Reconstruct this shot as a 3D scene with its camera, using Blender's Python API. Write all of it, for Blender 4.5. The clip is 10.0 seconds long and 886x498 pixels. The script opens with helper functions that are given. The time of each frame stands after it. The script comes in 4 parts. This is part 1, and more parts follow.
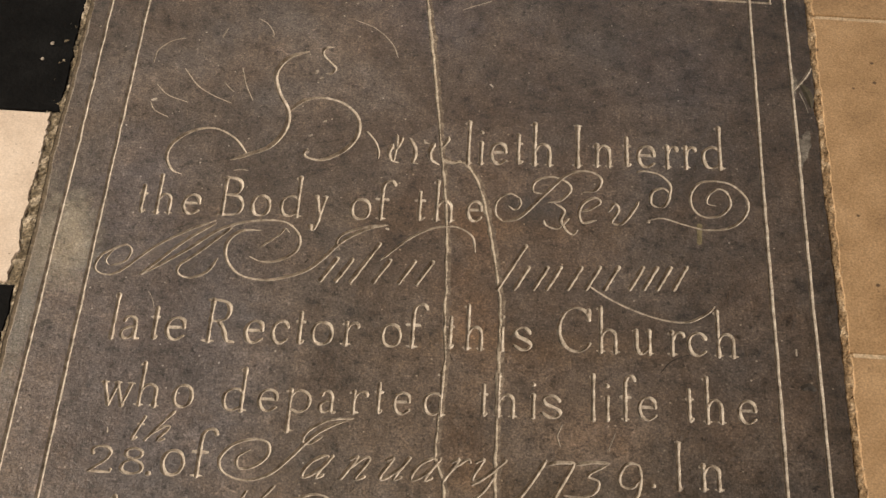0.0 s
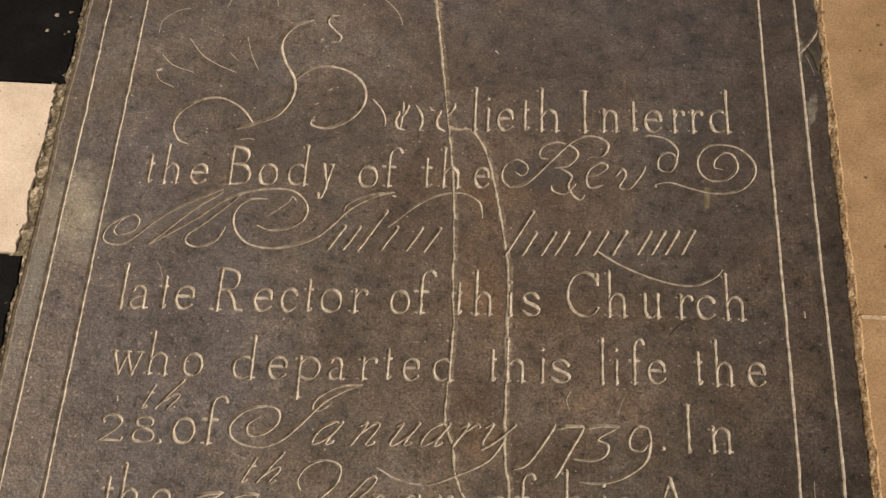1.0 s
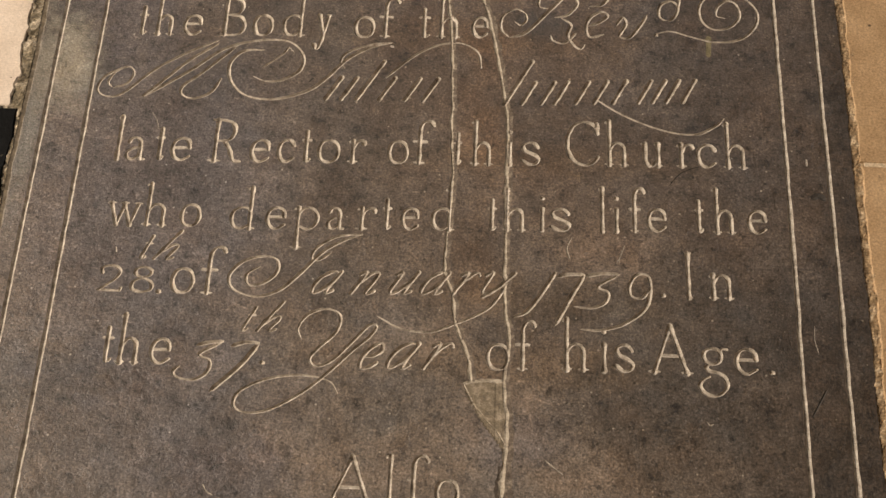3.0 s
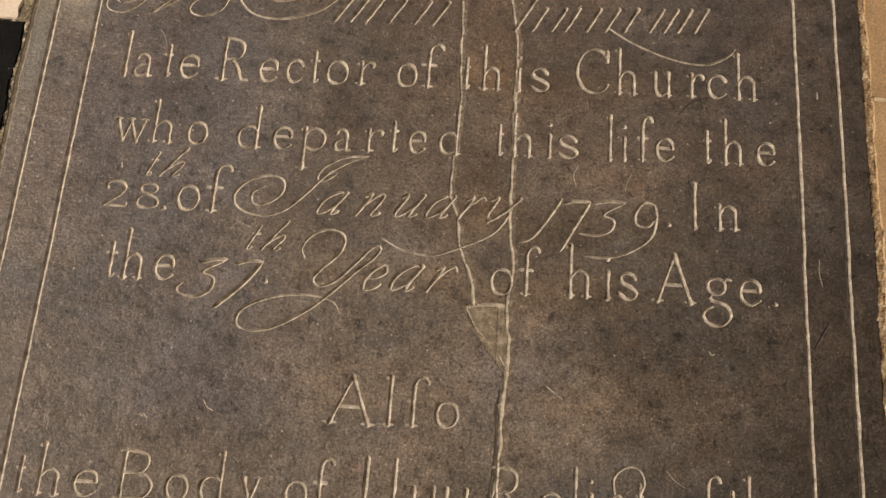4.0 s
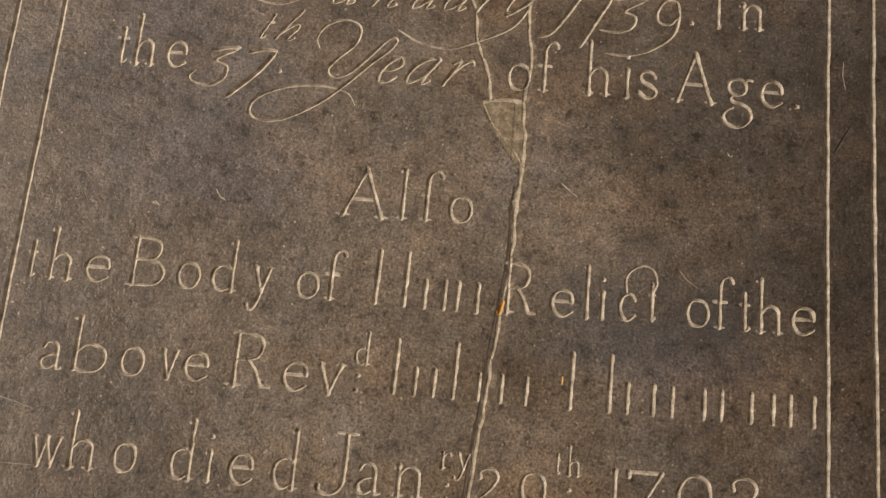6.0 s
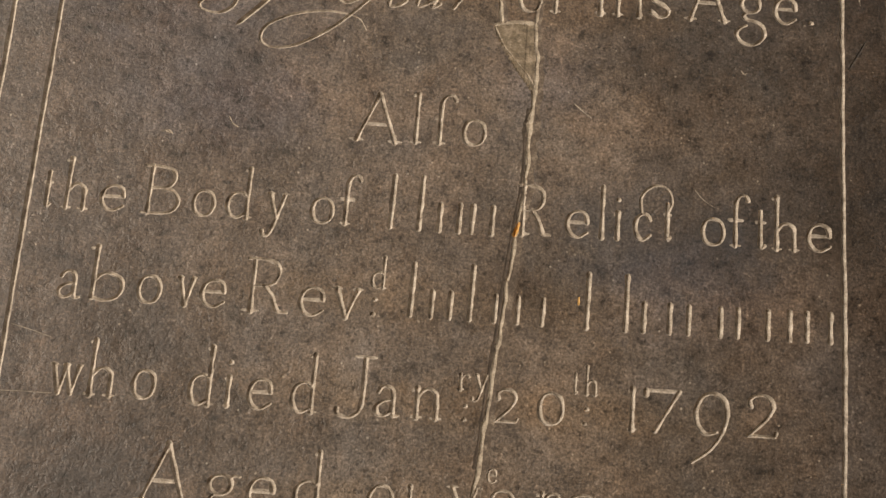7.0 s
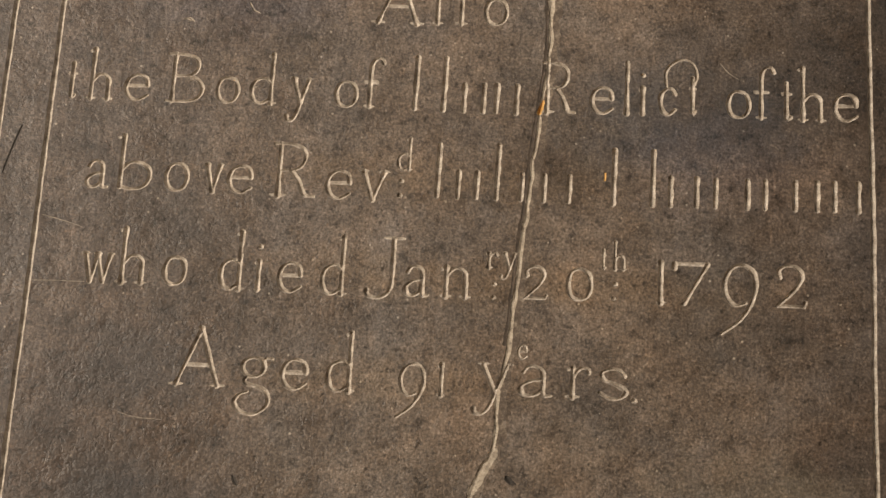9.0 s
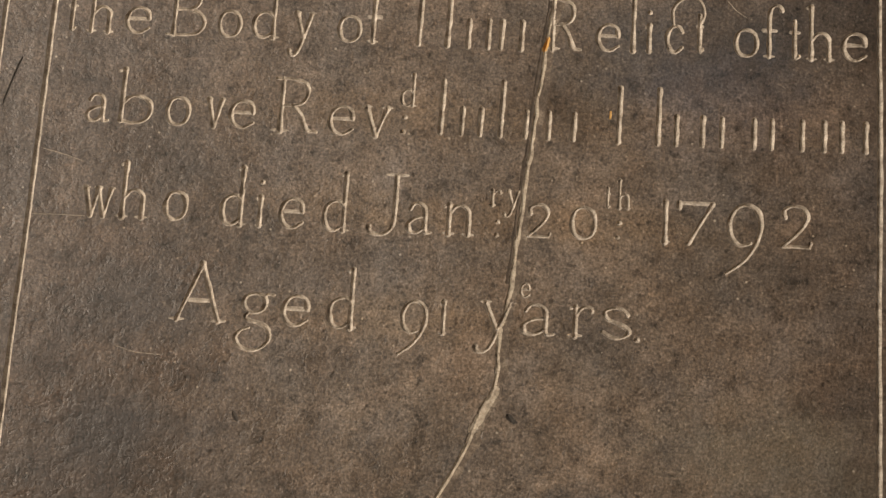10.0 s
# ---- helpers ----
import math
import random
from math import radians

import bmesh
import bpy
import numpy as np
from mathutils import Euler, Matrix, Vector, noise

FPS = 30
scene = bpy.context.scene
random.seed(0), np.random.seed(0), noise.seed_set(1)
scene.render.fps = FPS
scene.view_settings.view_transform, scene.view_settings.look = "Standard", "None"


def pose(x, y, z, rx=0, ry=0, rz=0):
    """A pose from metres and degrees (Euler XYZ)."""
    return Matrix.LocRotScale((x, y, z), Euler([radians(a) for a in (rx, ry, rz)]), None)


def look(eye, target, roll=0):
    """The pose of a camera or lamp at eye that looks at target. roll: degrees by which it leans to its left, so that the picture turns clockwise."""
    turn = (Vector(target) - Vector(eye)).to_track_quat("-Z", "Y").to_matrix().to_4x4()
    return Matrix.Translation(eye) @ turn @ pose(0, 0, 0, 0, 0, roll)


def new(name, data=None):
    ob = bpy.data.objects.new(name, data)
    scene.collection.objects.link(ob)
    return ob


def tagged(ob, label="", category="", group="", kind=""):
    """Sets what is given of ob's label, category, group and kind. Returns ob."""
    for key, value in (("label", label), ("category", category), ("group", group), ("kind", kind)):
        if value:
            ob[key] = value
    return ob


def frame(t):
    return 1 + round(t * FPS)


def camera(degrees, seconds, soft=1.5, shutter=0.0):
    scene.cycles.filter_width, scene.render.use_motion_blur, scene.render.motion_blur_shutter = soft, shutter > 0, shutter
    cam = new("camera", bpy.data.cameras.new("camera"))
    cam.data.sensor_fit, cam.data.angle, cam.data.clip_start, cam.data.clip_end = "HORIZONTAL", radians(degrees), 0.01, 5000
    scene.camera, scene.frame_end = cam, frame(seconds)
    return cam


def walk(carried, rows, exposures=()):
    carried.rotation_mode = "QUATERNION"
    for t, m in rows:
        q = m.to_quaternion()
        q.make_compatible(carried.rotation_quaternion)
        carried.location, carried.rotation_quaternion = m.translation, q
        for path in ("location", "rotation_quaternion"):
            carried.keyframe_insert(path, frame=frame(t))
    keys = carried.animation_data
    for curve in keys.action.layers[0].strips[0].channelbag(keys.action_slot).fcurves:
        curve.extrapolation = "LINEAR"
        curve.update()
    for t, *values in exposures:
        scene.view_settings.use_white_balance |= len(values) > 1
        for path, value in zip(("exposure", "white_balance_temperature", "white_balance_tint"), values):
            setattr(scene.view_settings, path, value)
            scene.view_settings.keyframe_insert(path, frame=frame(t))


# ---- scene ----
cam = camera(32.0, 10.0)
# seconds, eye x, y, z in metres, turn x, y, z in degrees
PATH_ROWS = [
    (0, 0.0219, -1.2414, 1.5064, 34.785, -1.823, 3.177),
    (0.5, 0.0255, -1.2476, 1.5014, 34.450, -1.496, 3.046),
    (1, 0.0241, -1.2527, 1.4991, 33.974, -1.191, 2.812),
    (1.5, 0.0247, -1.2639, 1.4918, 33.421, -1.069, 2.659),
    (2, 0.0332, -1.2729, 1.4862, 32.714, -0.690, 2.430),
    (2.5, 0.0242, -1.2845, 1.4740, 31.768, -0.935, 2.166),
    (2.7, 0.0212, -1.2770, 1.4725, 30.792, -1.028, 2.189),
    (3.8, 0.0265, -1.2974, 1.4551, 28.219, -1.475, 3.638),
    (4, 0.0272, -1.2968, 1.4555, 27.574, -1.550, 3.872),
    (4.5, 0.0292, -1.3033, 1.4542, 25.919, -1.564, 4.262),
    (5, 0.0253, -1.3084, 1.4505, 24.754, -1.552, 4.386),
    (5.5, 0.0196, -1.3124, 1.4392, 22.813, -1.705, 4.482),
    (6, 0.0204, -1.3066, 1.4326, 20.567, -1.853, 5.210),
    (6.2, 0.0221, -1.3041, 1.4313, 19.821, -1.712, 5.246),
    (7.3, 0.0248, -1.3324, 1.4254, 18.223, -0.604, 4.194),
    (7.5, 0.0254, -1.3348, 1.4248, 17.985, -0.415, 4.152),
    (8, 0.0194, -1.3448, 1.4217, 17.005, -0.092, 3.733),
    (8.5, 0.0221, -1.3537, 1.4209, 16.313, 0.172, 3.510),
    (9, 0.0262, -1.3599, 1.4187, 15.416, 0.472, 3.278),
    (9.5, 0.0239, -1.3702, 1.4106, 14.657, 0.348, 3.596),
    (10, 0.0259, -1.3677, 1.4061, 13.515, 0.424, 3.782),
]
walk(cam, [(t, pose(*row)) for t, *row in PATH_ROWS])

# ---- world and lights ----
world = bpy.data.worlds.new("sky")
scene.world = world
world.use_nodes = True
wn, wl = world.node_tree.nodes, world.node_tree.links
wn.clear()
sky = wn.new("ShaderNodeTexSky")
sky.sky_type, sky.sun_disc = "NISHITA", False
sky.sun_elevation, sky.sun_rotation = radians(35), radians(-90)
bg, wout = wn.new("ShaderNodeBackground"), wn.new("ShaderNodeOutputWorld")
bg.inputs["Strength"].default_value = 0.08
wl.new(sky.outputs[0], bg.inputs[0])
wl.new(bg.outputs[0], wout.inputs[0])
scene.view_settings.exposure = 0.0


def area_lamp(name, eye, target, wide, high, watts, colour):
    data = bpy.data.lights.new(name, "AREA")
    data.shape, data.size, data.size_y, data.energy, data.color = "RECTANGLE", wide, high, watts, colour
    ob = new(name, data)
    ob.matrix_world = look(eye, target)
    return ob


# daylight through the tall window of the west wall, and the one in the north wall
area_lamp("window_light", (-2.95, -0.1, 2.3), (-2.0, -0.15, 1.9), 1.3, 2.3, 252, (1.0, 0.855, 0.69))
area_lamp("window_light", (0.3, 3.72, 2.6), (0.3, 2.5, 2.2), 1.3, 2.0, 22, (0.72, 0.86, 1.0))


# ---- materials ----
class Nodes:
    """A small helper that builds one node material."""

    def __init__(self, name):
        self.mat = bpy.data.materials.new(name)
        self.mat.use_nodes = True
        self.tree = self.mat.node_tree
        self.bsdf = self.tree.nodes["Principled BSDF"]
        geo = self.tree.nodes.new("ShaderNodeNewGeometry")
        self.place = geo.outputs["Position"]

    def put(self, kind, **values):
        node = self.tree.nodes.new(kind)
        for key, value in values.items():
            node.inputs[key.replace("_", " ")].default_value = value
        return node

    def link(self, a, b):
        self.tree.links.new(a, b)

    def noise(self, scale, detail=4.0, rough=0.6, stretch=None):
        node = self.put("ShaderNodeTexNoise", Scale=scale, Detail=detail, Roughness=rough)
        if stretch:
            m = self.tree.nodes.new("ShaderNodeMapping")
            m.inputs["Scale"].default_value = stretch
            self.link(self.place, m.inputs["Vector"])
            self.link(m.outputs[0], node.inputs["Vector"])
        else:
            self.link(self.place, node.inputs["Vector"])
        return node.outputs["Fac"]

    def ramp(self, fac, stops):
        node = self.tree.nodes.new("ShaderNodeValToRGB")
        el = node.color_ramp.elements
        while len(el) < len(stops):
            el.new(0.5)
        for e, (at, col) in zip(el, stops):
            e.position = at
            e.color = (*col, 1) if len(col) == 3 else (col[0], col[0], col[0], 1)
        self.link(fac, node.inputs[0])
        return node.outputs[0]

    def mix(self, fac, a, b, blend="MIX"):
        node = self.tree.nodes.new("ShaderNodeMix")
        node.data_type, node.blend_type = "RGBA", blend
        for socket, value in ((node.inputs[0], fac), (node.inputs[6], a), (node.inputs[7], b)):
            if isinstance(value, (int, float)):
                socket.default_value = value
            elif isinstance(value, tuple):
                socket.default_value = (*value, 1)
            else:
                self.link(value, socket)
        return node.outputs[2]

    def spot(self, x, y, rx, ry, wobble=0.6):
        """0 to 1 inside an uneven patch round (x, y): a stain with a shape of its own."""
        sub = self.tree.nodes.new("ShaderNodeMapping")
        sub.inputs["Location"].default_value = (-x / rx, -y / ry, 0)
        sub.inputs["Scale"].default_value = (1 / rx, 1 / ry, 0)
        self.link(self.place, sub.inputs["Vector"])
        length = self.tree.nodes.new("ShaderNodeVectorMath")
        length.operation = "LENGTH"
        self.link(sub.outputs[0], length.inputs[0])
        add = self.tree.nodes.new("ShaderNodeMath")
        add.operation = "MULTIPLY_ADD"
        self.link(self.noise(min(140, max(30, 1.6 / min(rx, ry))), 6, 0.72), add.inputs[0])
        add.inputs[1].default_value = wobble * 2
        self.link(length.outputs["Value"], add.inputs[2])
        return self.ramp(self.scaled(add.outputs[0], 0.5), [((0.35 + wobble) / 2, (1.0,)), ((1.0 + wobble) / 2, (0.0,))])

    def scaled(self, value, factor):
        node = self.tree.nodes.new("ShaderNodeMath")
        node.operation = "MULTIPLY"
        self.link(value, node.inputs[0])
        node.inputs[1].default_value = factor
        return node.outputs[0]

    def flecks(self, scale, share, size):
        """Scattered small spots: 1 on a spot, 0 elsewhere."""
        cells = self.put("ShaderNodeTexVoronoi", Scale=scale)
        self.link(self.place, cells.inputs["Vector"])
        near = self.ramp(cells.outputs["Distance"], [(size * 0.6, (1.0,)), (size, (0.0,))])
        red = self.tree.nodes.new("ShaderNodeSeparateColor")
        self.link(cells.outputs["Color"], red.inputs[0])
        pick = self.ramp(red.outputs[0], [(1 - share - 0.01, (0.0,)), (1 - share, (1.0,))])
        return self.mix(1.0, near, pick, "MULTIPLY")

    def scores(self, scale, detail, fine, patch):
        """Short bent scratches: thin contours of a noise, kept only in scattered patches."""
        line = self.ramp(self.noise(scale, detail, 0.45), [(0.5 - fine, (0.0,)), (0.5, (1.0,)), (0.5 + fine, (0.0,))])
        kept = self.ramp(self.noise(patch, 2, 0.5), [(0.56, (0.0,)), (0.64, (1.0,))])
        return self.mix(1.0, line, kept, "MULTIPLY")

    def bump(self, height, strength, distance):
        """Relief; a second call lies over the first."""
        node = self.put("ShaderNodeBump", Strength=strength, Distance=distance)
        self.link(height, node.inputs["Height"])
        for before in list(self.bsdf.inputs["Normal"].links):
            self.link(before.from_socket, node.inputs["Normal"])
        self.link(node.outputs[0], self.bsdf.inputs["Normal"])

    def done(self, colour, rough):
        if isinstance(colour, tuple):
            self.bsdf.inputs["Base Color"].default_value = (*colour, 1)
        else:
            self.link(colour, self.bsdf.inputs["Base Color"])
        if isinstance(rough, (int, float)):
            self.bsdf.inputs["Roughness"].default_value = rough
        else:
            self.link(rough, self.bsdf.inputs["Roughness"])
        return self.mat


def ledger_material():
    n = Nodes("dark_ledger_stone")
    cloud = n.ramp(n.noise(6, 5, 0.62), [(0.3, (0.054, 0.041, 0.0325)), (0.5, (0.082, 0.0625, 0.05)), (0.7, (0.116, 0.089, 0.0715))])
    # paler middle: the brighter light there, fading towards the edges, put into the colour
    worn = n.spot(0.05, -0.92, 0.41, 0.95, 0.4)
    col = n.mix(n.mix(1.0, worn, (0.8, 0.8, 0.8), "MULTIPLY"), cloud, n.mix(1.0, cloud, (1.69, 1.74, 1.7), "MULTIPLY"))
    blue = n.ramp(n.noise(5.1, 5, 0.65), [(0.5, (0.0,)), (0.68, (0.4,))])
    col = n.mix(blue, col, n.mix(1.0, col, (0.8, 0.95, 1.12), "MULTIPLY"))
    patchy = n.ramp(n.noise(15, 5, 0.7), [(0.34, (0.8,)), (0.5, (1.0,)), (0.66, (1.16,))])
    col = n.mix(1.0, col, patchy, "MULTIPLY")
    mott = n.ramp(n.noise(40, 6, 0.74), [(0.33, (0.4,)), (0.44, (0.88,)), (0.56, (1.08,)), (0.7, (1.5,))])
    col = n.mix(1.0, col, mott, "MULTIPLY")
    grain = n.ramp(n.noise(380, 2, 0.65), [(0.3, (0.66,)), (0.5, (0.98,)), (0.7, (1.42,))])
    col = n.mix(1.0, col, grain, "MULTIPLY")
    crystal = n.ramp(n.noise(190, 3, 0.7), [(0.3, (0.7,)), (0.47, (0.95,)), (0.6, (1.1,)), (0.72, (1.4,))])
    col = n.mix(1.0, col, crystal, "MULTIPLY")
    # dark pits, brown blotches, fine scuffs and pale grit
    pits = n.ramp(n.noise(85, 4, 0.7), [(0.34, (0.42,)), (0.42, (1.0,)), (0.62, (1.05,)), (0.72, (1.4,))])
    col = n.mix(1.0, col, pits, "MULTIPLY")
    for stretch in ((18, 160, 1), (120, 22, 1)):
        scuff = n.ramp(n.noise(1.0, 3, 0.6, stretch), [(0.655, (0.0,)), (0.69, (0.5,))])
        col = n.mix(scuff, col, n.mix(1.0, col, (1.7, 1.65, 1.6), "MULTIPLY"))
    col = n.mix(n.mix(1.0, n.flecks(130, 0.07, 0.18), (0.7, 0.7, 0.7), "MULTIPLY"), col, (0.42, 0.36, 0.29))
    col = n.mix(n.mix(1.0, n.flecks(75, 0.04, 0.17), (0.7, 0.7, 0.7), "MULTIPLY"), col, (0.028, 0.024, 0.02))
    # pale window sheen near the top, left of the middle, put into the colour
    top_sheen = n.spot(-0.1, 0.12, 0.24, 0.2, 0.6)
    col = n.mix(n.mix(1.0, top_sheen, (0.8, 0.8, 0.8), "MULTIPLY"), col, n.mix(1.0, col, (1.36, 1.34, 1.3), "MULTIPLY"))
    # weaker light towards the east side, painted as a darker patch
    east_dim = n.spot(0.34, -0.58, 0.19, 0.22, 0.6)
    col = n.mix(n.mix(1.0, east_dim, (0.8, 0.8, 0.8), "MULTIPLY"), col, n.mix(1.0, col, (0.76, 0.77, 0.77), "MULTIPLY"))
    # window sheen towards the west side, painted as a greyer, paler tone
    grey = n.spot(-0.33, -0.2, 0.3, 0.75, 0.5)
    col = n.mix(n.mix(1.0, grey, (0.85, 0.85, 0.85), "MULTIPLY"), col, n.mix(1.0, col, (1.15, 1.2, 1.26), "MULTIPLY"))
    # broken grain: small pale and dark crystals
    col = n.mix(n.mix(1.0, n.flecks(240, 0.16, 0.33), (0.32, 0.32, 0.32), "MULTIPLY"), col, (0.27, 0.225, 0.185))
    col = n.mix(n.mix(1.0, n.flecks(190, 0.16, 0.36), (0.6, 0.6, 0.6), "MULTIPLY"), col, (0.03, 0.025, 0.021))
    pale = n.spot(-0.432, -0.215, 0.045, 0.085, 0.9)
    col = n.mix(n.mix(1.0, pale, (0.8, 0.8, 0.8), "MULTIPLY"), col, n.mix(1.0, grain, n.mix(1.0, mott, (0.25, 0.225, 0.18), "MULTIPLY"), "MULTIPLY"))
    pale = n.spot(-0.463, -0.28, 0.016, 0.19, 0.8)
    col = n.mix(n.mix(1.0, pale, (0.6, 0.6, 0.6), "MULTIPLY"), col, n.mix(1.0, grain, (0.175, 0.157, 0.125), "MULTIPLY"))
    for x, y, rx, ry in ((0.23, -0.82, 0.13, 0.07), (-0.3, -1.09, 0.1, 0.06), (-0.3, -1.22, 0.06, 0.05), (0.12, -0.13, 0.05, 0.03), (0.13, -1.27, 0.05, 0.035)):
        dark = n.spot(x, y, rx, ry, 0.7)
        col = n.mix(n.mix(1.0, dark, (0.55, 0.55, 0.55), "MULTIPLY"), col, n.mix(1.0, grain, (0.042, 0.043, 0.046), "MULTIPLY"))
    tan = n.spot(0.3, -1.21, 0.14, 0.07, 0.6)
    col = n.mix(n.mix(1.0, tan, (0.5, 0.5, 0.5), "MULTIPLY"), col, n.mix(1.0, grain, (0.17, 0.145, 0.11), "MULTIPLY"))
    brown = n.spot(-0.36, -1.2, 0.2, 0.22, 0.6)
    col = n.mix(n.mix(1.0, brown, (0.8, 0.8, 0.8), "MULTIPLY"), col, n.mix(1.0, col, (0.74, 0.68, 0.62), "MULTIPLY"))
    between = n.spot(0.052, -0.3, 0.04, 0.28, 0.4)
    col = n.mix(n.mix(1.0, between, (0.5, 0.5, 0.5), "MULTIPLY"), col, n.mix(1.0, col, (1.2, 1.05, 0.88), "MULTIPLY"))
    # warm and cool clouds, slate-blue stone where the polish is lost
    hue = n.ramp(n.noise(11, 4, 0.6), [(0.34, (1.035, 0.99, 0.95)), (0.5, (1.0, 1.0, 1.0)), (0.66, (0.95, 1.0, 1.08))])
    col = n.mix(1.0, col, hue, "MULTIPLY")
    for x, y, rx, ry, share in ((-0.31, -0.4, 0.2, 0.26, 0.8), (-0.25, -0.66, 0.17, 0.12, 0.6), (0.24, -0.87, 0.12, 0.07, 0.8), (-0.02, 0.18, 0.1, 0.08, 0.7),
                                (0.3, 0.1, 0.1, 0.1, 0.5), (-0.36, -0.12, 0.07, 0.12, 0.7), (-0.2, -0.72, 0.1, 0.06, 0.7), (0.1, -0.66, 0.07, 0.05, 0.5)):
        cool = n.spot(x, y, rx, ry, 0.7)
        col = n.mix(n.mix(1.0, cool, (share, share, share), "MULTIPLY"), col, n.mix(1.0, col, (0.97, 1.02, 1.2), "MULTIPLY"))
    # brighter light low on the east half, put into the colour
    lit_patch = n.spot(0.19, -1.06, 0.27, 0.17, 0.6)
    col = n.mix(n.mix(1.0, lit_patch, (0.8, 0.8, 0.8), "MULTIPLY"), col, n.mix(1.0, col, (1.36, 1.34, 1.3), "MULTIPLY"))
    warm = n.spot(0.08, -0.12, 0.2, 0.22, 0.6)
    col = n.mix(n.mix(1.0, warm, (0.8, 0.8, 0.8), "MULTIPLY"), col, n.mix(1.0, col, (1.15, 1.05, 0.95), "MULTIPLY"))
    # patches of darker tone along the east margin
    for x, y, rx, ry in ((0.44, 0.2, 0.12, 0.13), (0.47, -0.05, 0.04, 0.2), (0.47, -0.3, 0.06, 0.26), (0.46, -0.72, 0.12, 0.24)):
        margin = n.spot(x, y, rx, ry, 0.5)
        col = n.mix(n.mix(1.0, margin, (0.8, 0.8, 0.8), "MULTIPLY"), col, n.mix(1.0, col, (0.62, 0.6, 0.56), "MULTIPLY"))
    # more of the middle's brightness, lightened in the stone colour
    lit_patch = n.spot(0.05, -0.74, 0.26, 0.13, 0.6)
    col = n.mix(n.mix(1.0, lit_patch, (0.8, 0.8, 0.8), "MULTIPLY"), col, n.mix(1.0, col, (1.2, 1.19, 1.18), "MULTIPLY"))
    warm = n.spot(0.1, -0.38, 0.26, 0.2, 0.6)
    col = n.mix(n.mix(1.0, warm, (0.8, 0.8, 0.8), "MULTIPLY"), col, n.mix(1.0, col, (1.06, 1.01, 0.96), "MULTIPLY"))
    # the middle's brighter light carried further down, also put into the colour
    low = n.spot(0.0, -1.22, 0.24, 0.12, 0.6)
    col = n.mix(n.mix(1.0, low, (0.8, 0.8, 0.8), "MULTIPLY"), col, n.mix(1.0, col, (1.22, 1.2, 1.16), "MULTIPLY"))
    # brown dirt rubbed into the lettered rows
    for x, y, rx, ry in ((0.0, -0.15, 0.3, 0.035), (0.1, -0.32, 0.25, 0.03), (0.12, -0.495, 0.2, 0.035), (0.1, -0.58, 0.25, 0.03), (0.05, -0.9, 0.4, 0.03), (0.05, -1.0, 0.35, 0.03), (-0.05, -1.1, 0.2, 0.03)):
        dirt = n.spot(x, y, rx, ry, 0.8)
        col = n.mix(n.mix(1.0, dirt, (0.7, 0.7, 0.7), "MULTIPLY"), col, n.mix(1.0, col, (1.02, 0.95, 0.83), "MULTIPLY"))
    col = n.mix(1.0, col, (1.0, 1.0, 0.99), "MULTIPLY")
    # scratches of many feet
    for scale, detail, patch, tone in ((9, 1.0, 14, (1.7, 1.66, 1.6)), (16, 1.5, 21, (1.55, 1.55, 1.5)), (13, 1.0, 17, (0.5, 0.48, 0.46))):
        line = n.mix(1.0, n.scores(scale, detail, 0.0035 * scale / 9, patch), (0.75, 0.75, 0.75), "MULTIPLY")
        col = n.mix(line, col, n.mix(1.0, col, tone, "MULTIPLY"))
    rub = n.ramp(n.noise(22, 5, 0.65), [(0.3, (0.38,)), (0.7, (0.62,))])
    n.bump(n.noise(34, 5, 0.58), 0.4, 0.005)
    pitted = n.ramp(n.noise(120, 4, 0.7), [(0.36, (0.0,)), (0.5, (0.8,)), (0.7, (1.0,))])
    n.bump(n.mix(0.55, n.noise(420, 2, 0.6), pitted), 0.4, 0.0016)
    return n.done(col, rub)


def cut_material(name, low, mid, high):
    """The pale filling and chisel marks inside the cut letters."""
    n = Nodes(name)
    col = n.ramp(n.noise(95, 5, 0.7), [(0.28, low), (0.5, mid), (0.72, high)])
    col = n.mix(1.0, col, n.ramp(n.noise(600, 2, 0.6), [(0.3, (0.7,)), (0.7, (1.25,))]), "MULTIPLY")
    n.bump(n.noise(500, 3, 0.6), 0.4, 0.0008)
    return n.done(col, 0.85)


def stone_material(name, low, mid, high, scale, rough, speck=0.35, tone=0.12, marks=None, gloss=0.5):
    n = Nodes(name)
    col = n.ramp(n.noise(scale, 6, 0.65), [(0.3, low), (0.5, mid), (0.7, high)])
    col = n.mix(1.0, col, n.ramp(n.noise(380, 2, 0.6), [(0.3, (1 - speck,)), (0.68, (1 + speck,))]), "MULTIPLY")
    col = n.mix(1.0, col, n.ramp(n.noise(70, 5, 0.7), [(0.28, (0.6,)), (0.38, (1.0,))]), "MULTIPLY")
    if marks:
        col = n.mix(n.flecks(70, 0.08, 0.22), col, marks)
        scuff = n.ramp(n.noise(1.0, 3, 0.6, (14, 150, 1)), [(0.66, (0.0,)), (0.7, (0.6,))])
        col = n.mix(scuff, col, n.mix(1.0, col, (1.25, 1.25, 1.25), "MULTIPLY"))
    info = n.tree.nodes.new("ShaderNodeObjectInfo")
    col = n.mix(1.0, col, n.ramp(info.outputs["Random"], [(0.0, (1 - tone,)), (1.0, (1 + tone,))]), "MULTIPLY")
    n.bump(n.mix(0.5, n.noise(240, 2, 0.6), n.noise(45, 5, 0.65)), 0.5, 0.0024)
    n.bsdf.inputs["Specular IOR Level"].default_value = gloss
    return n.done(col, rough)


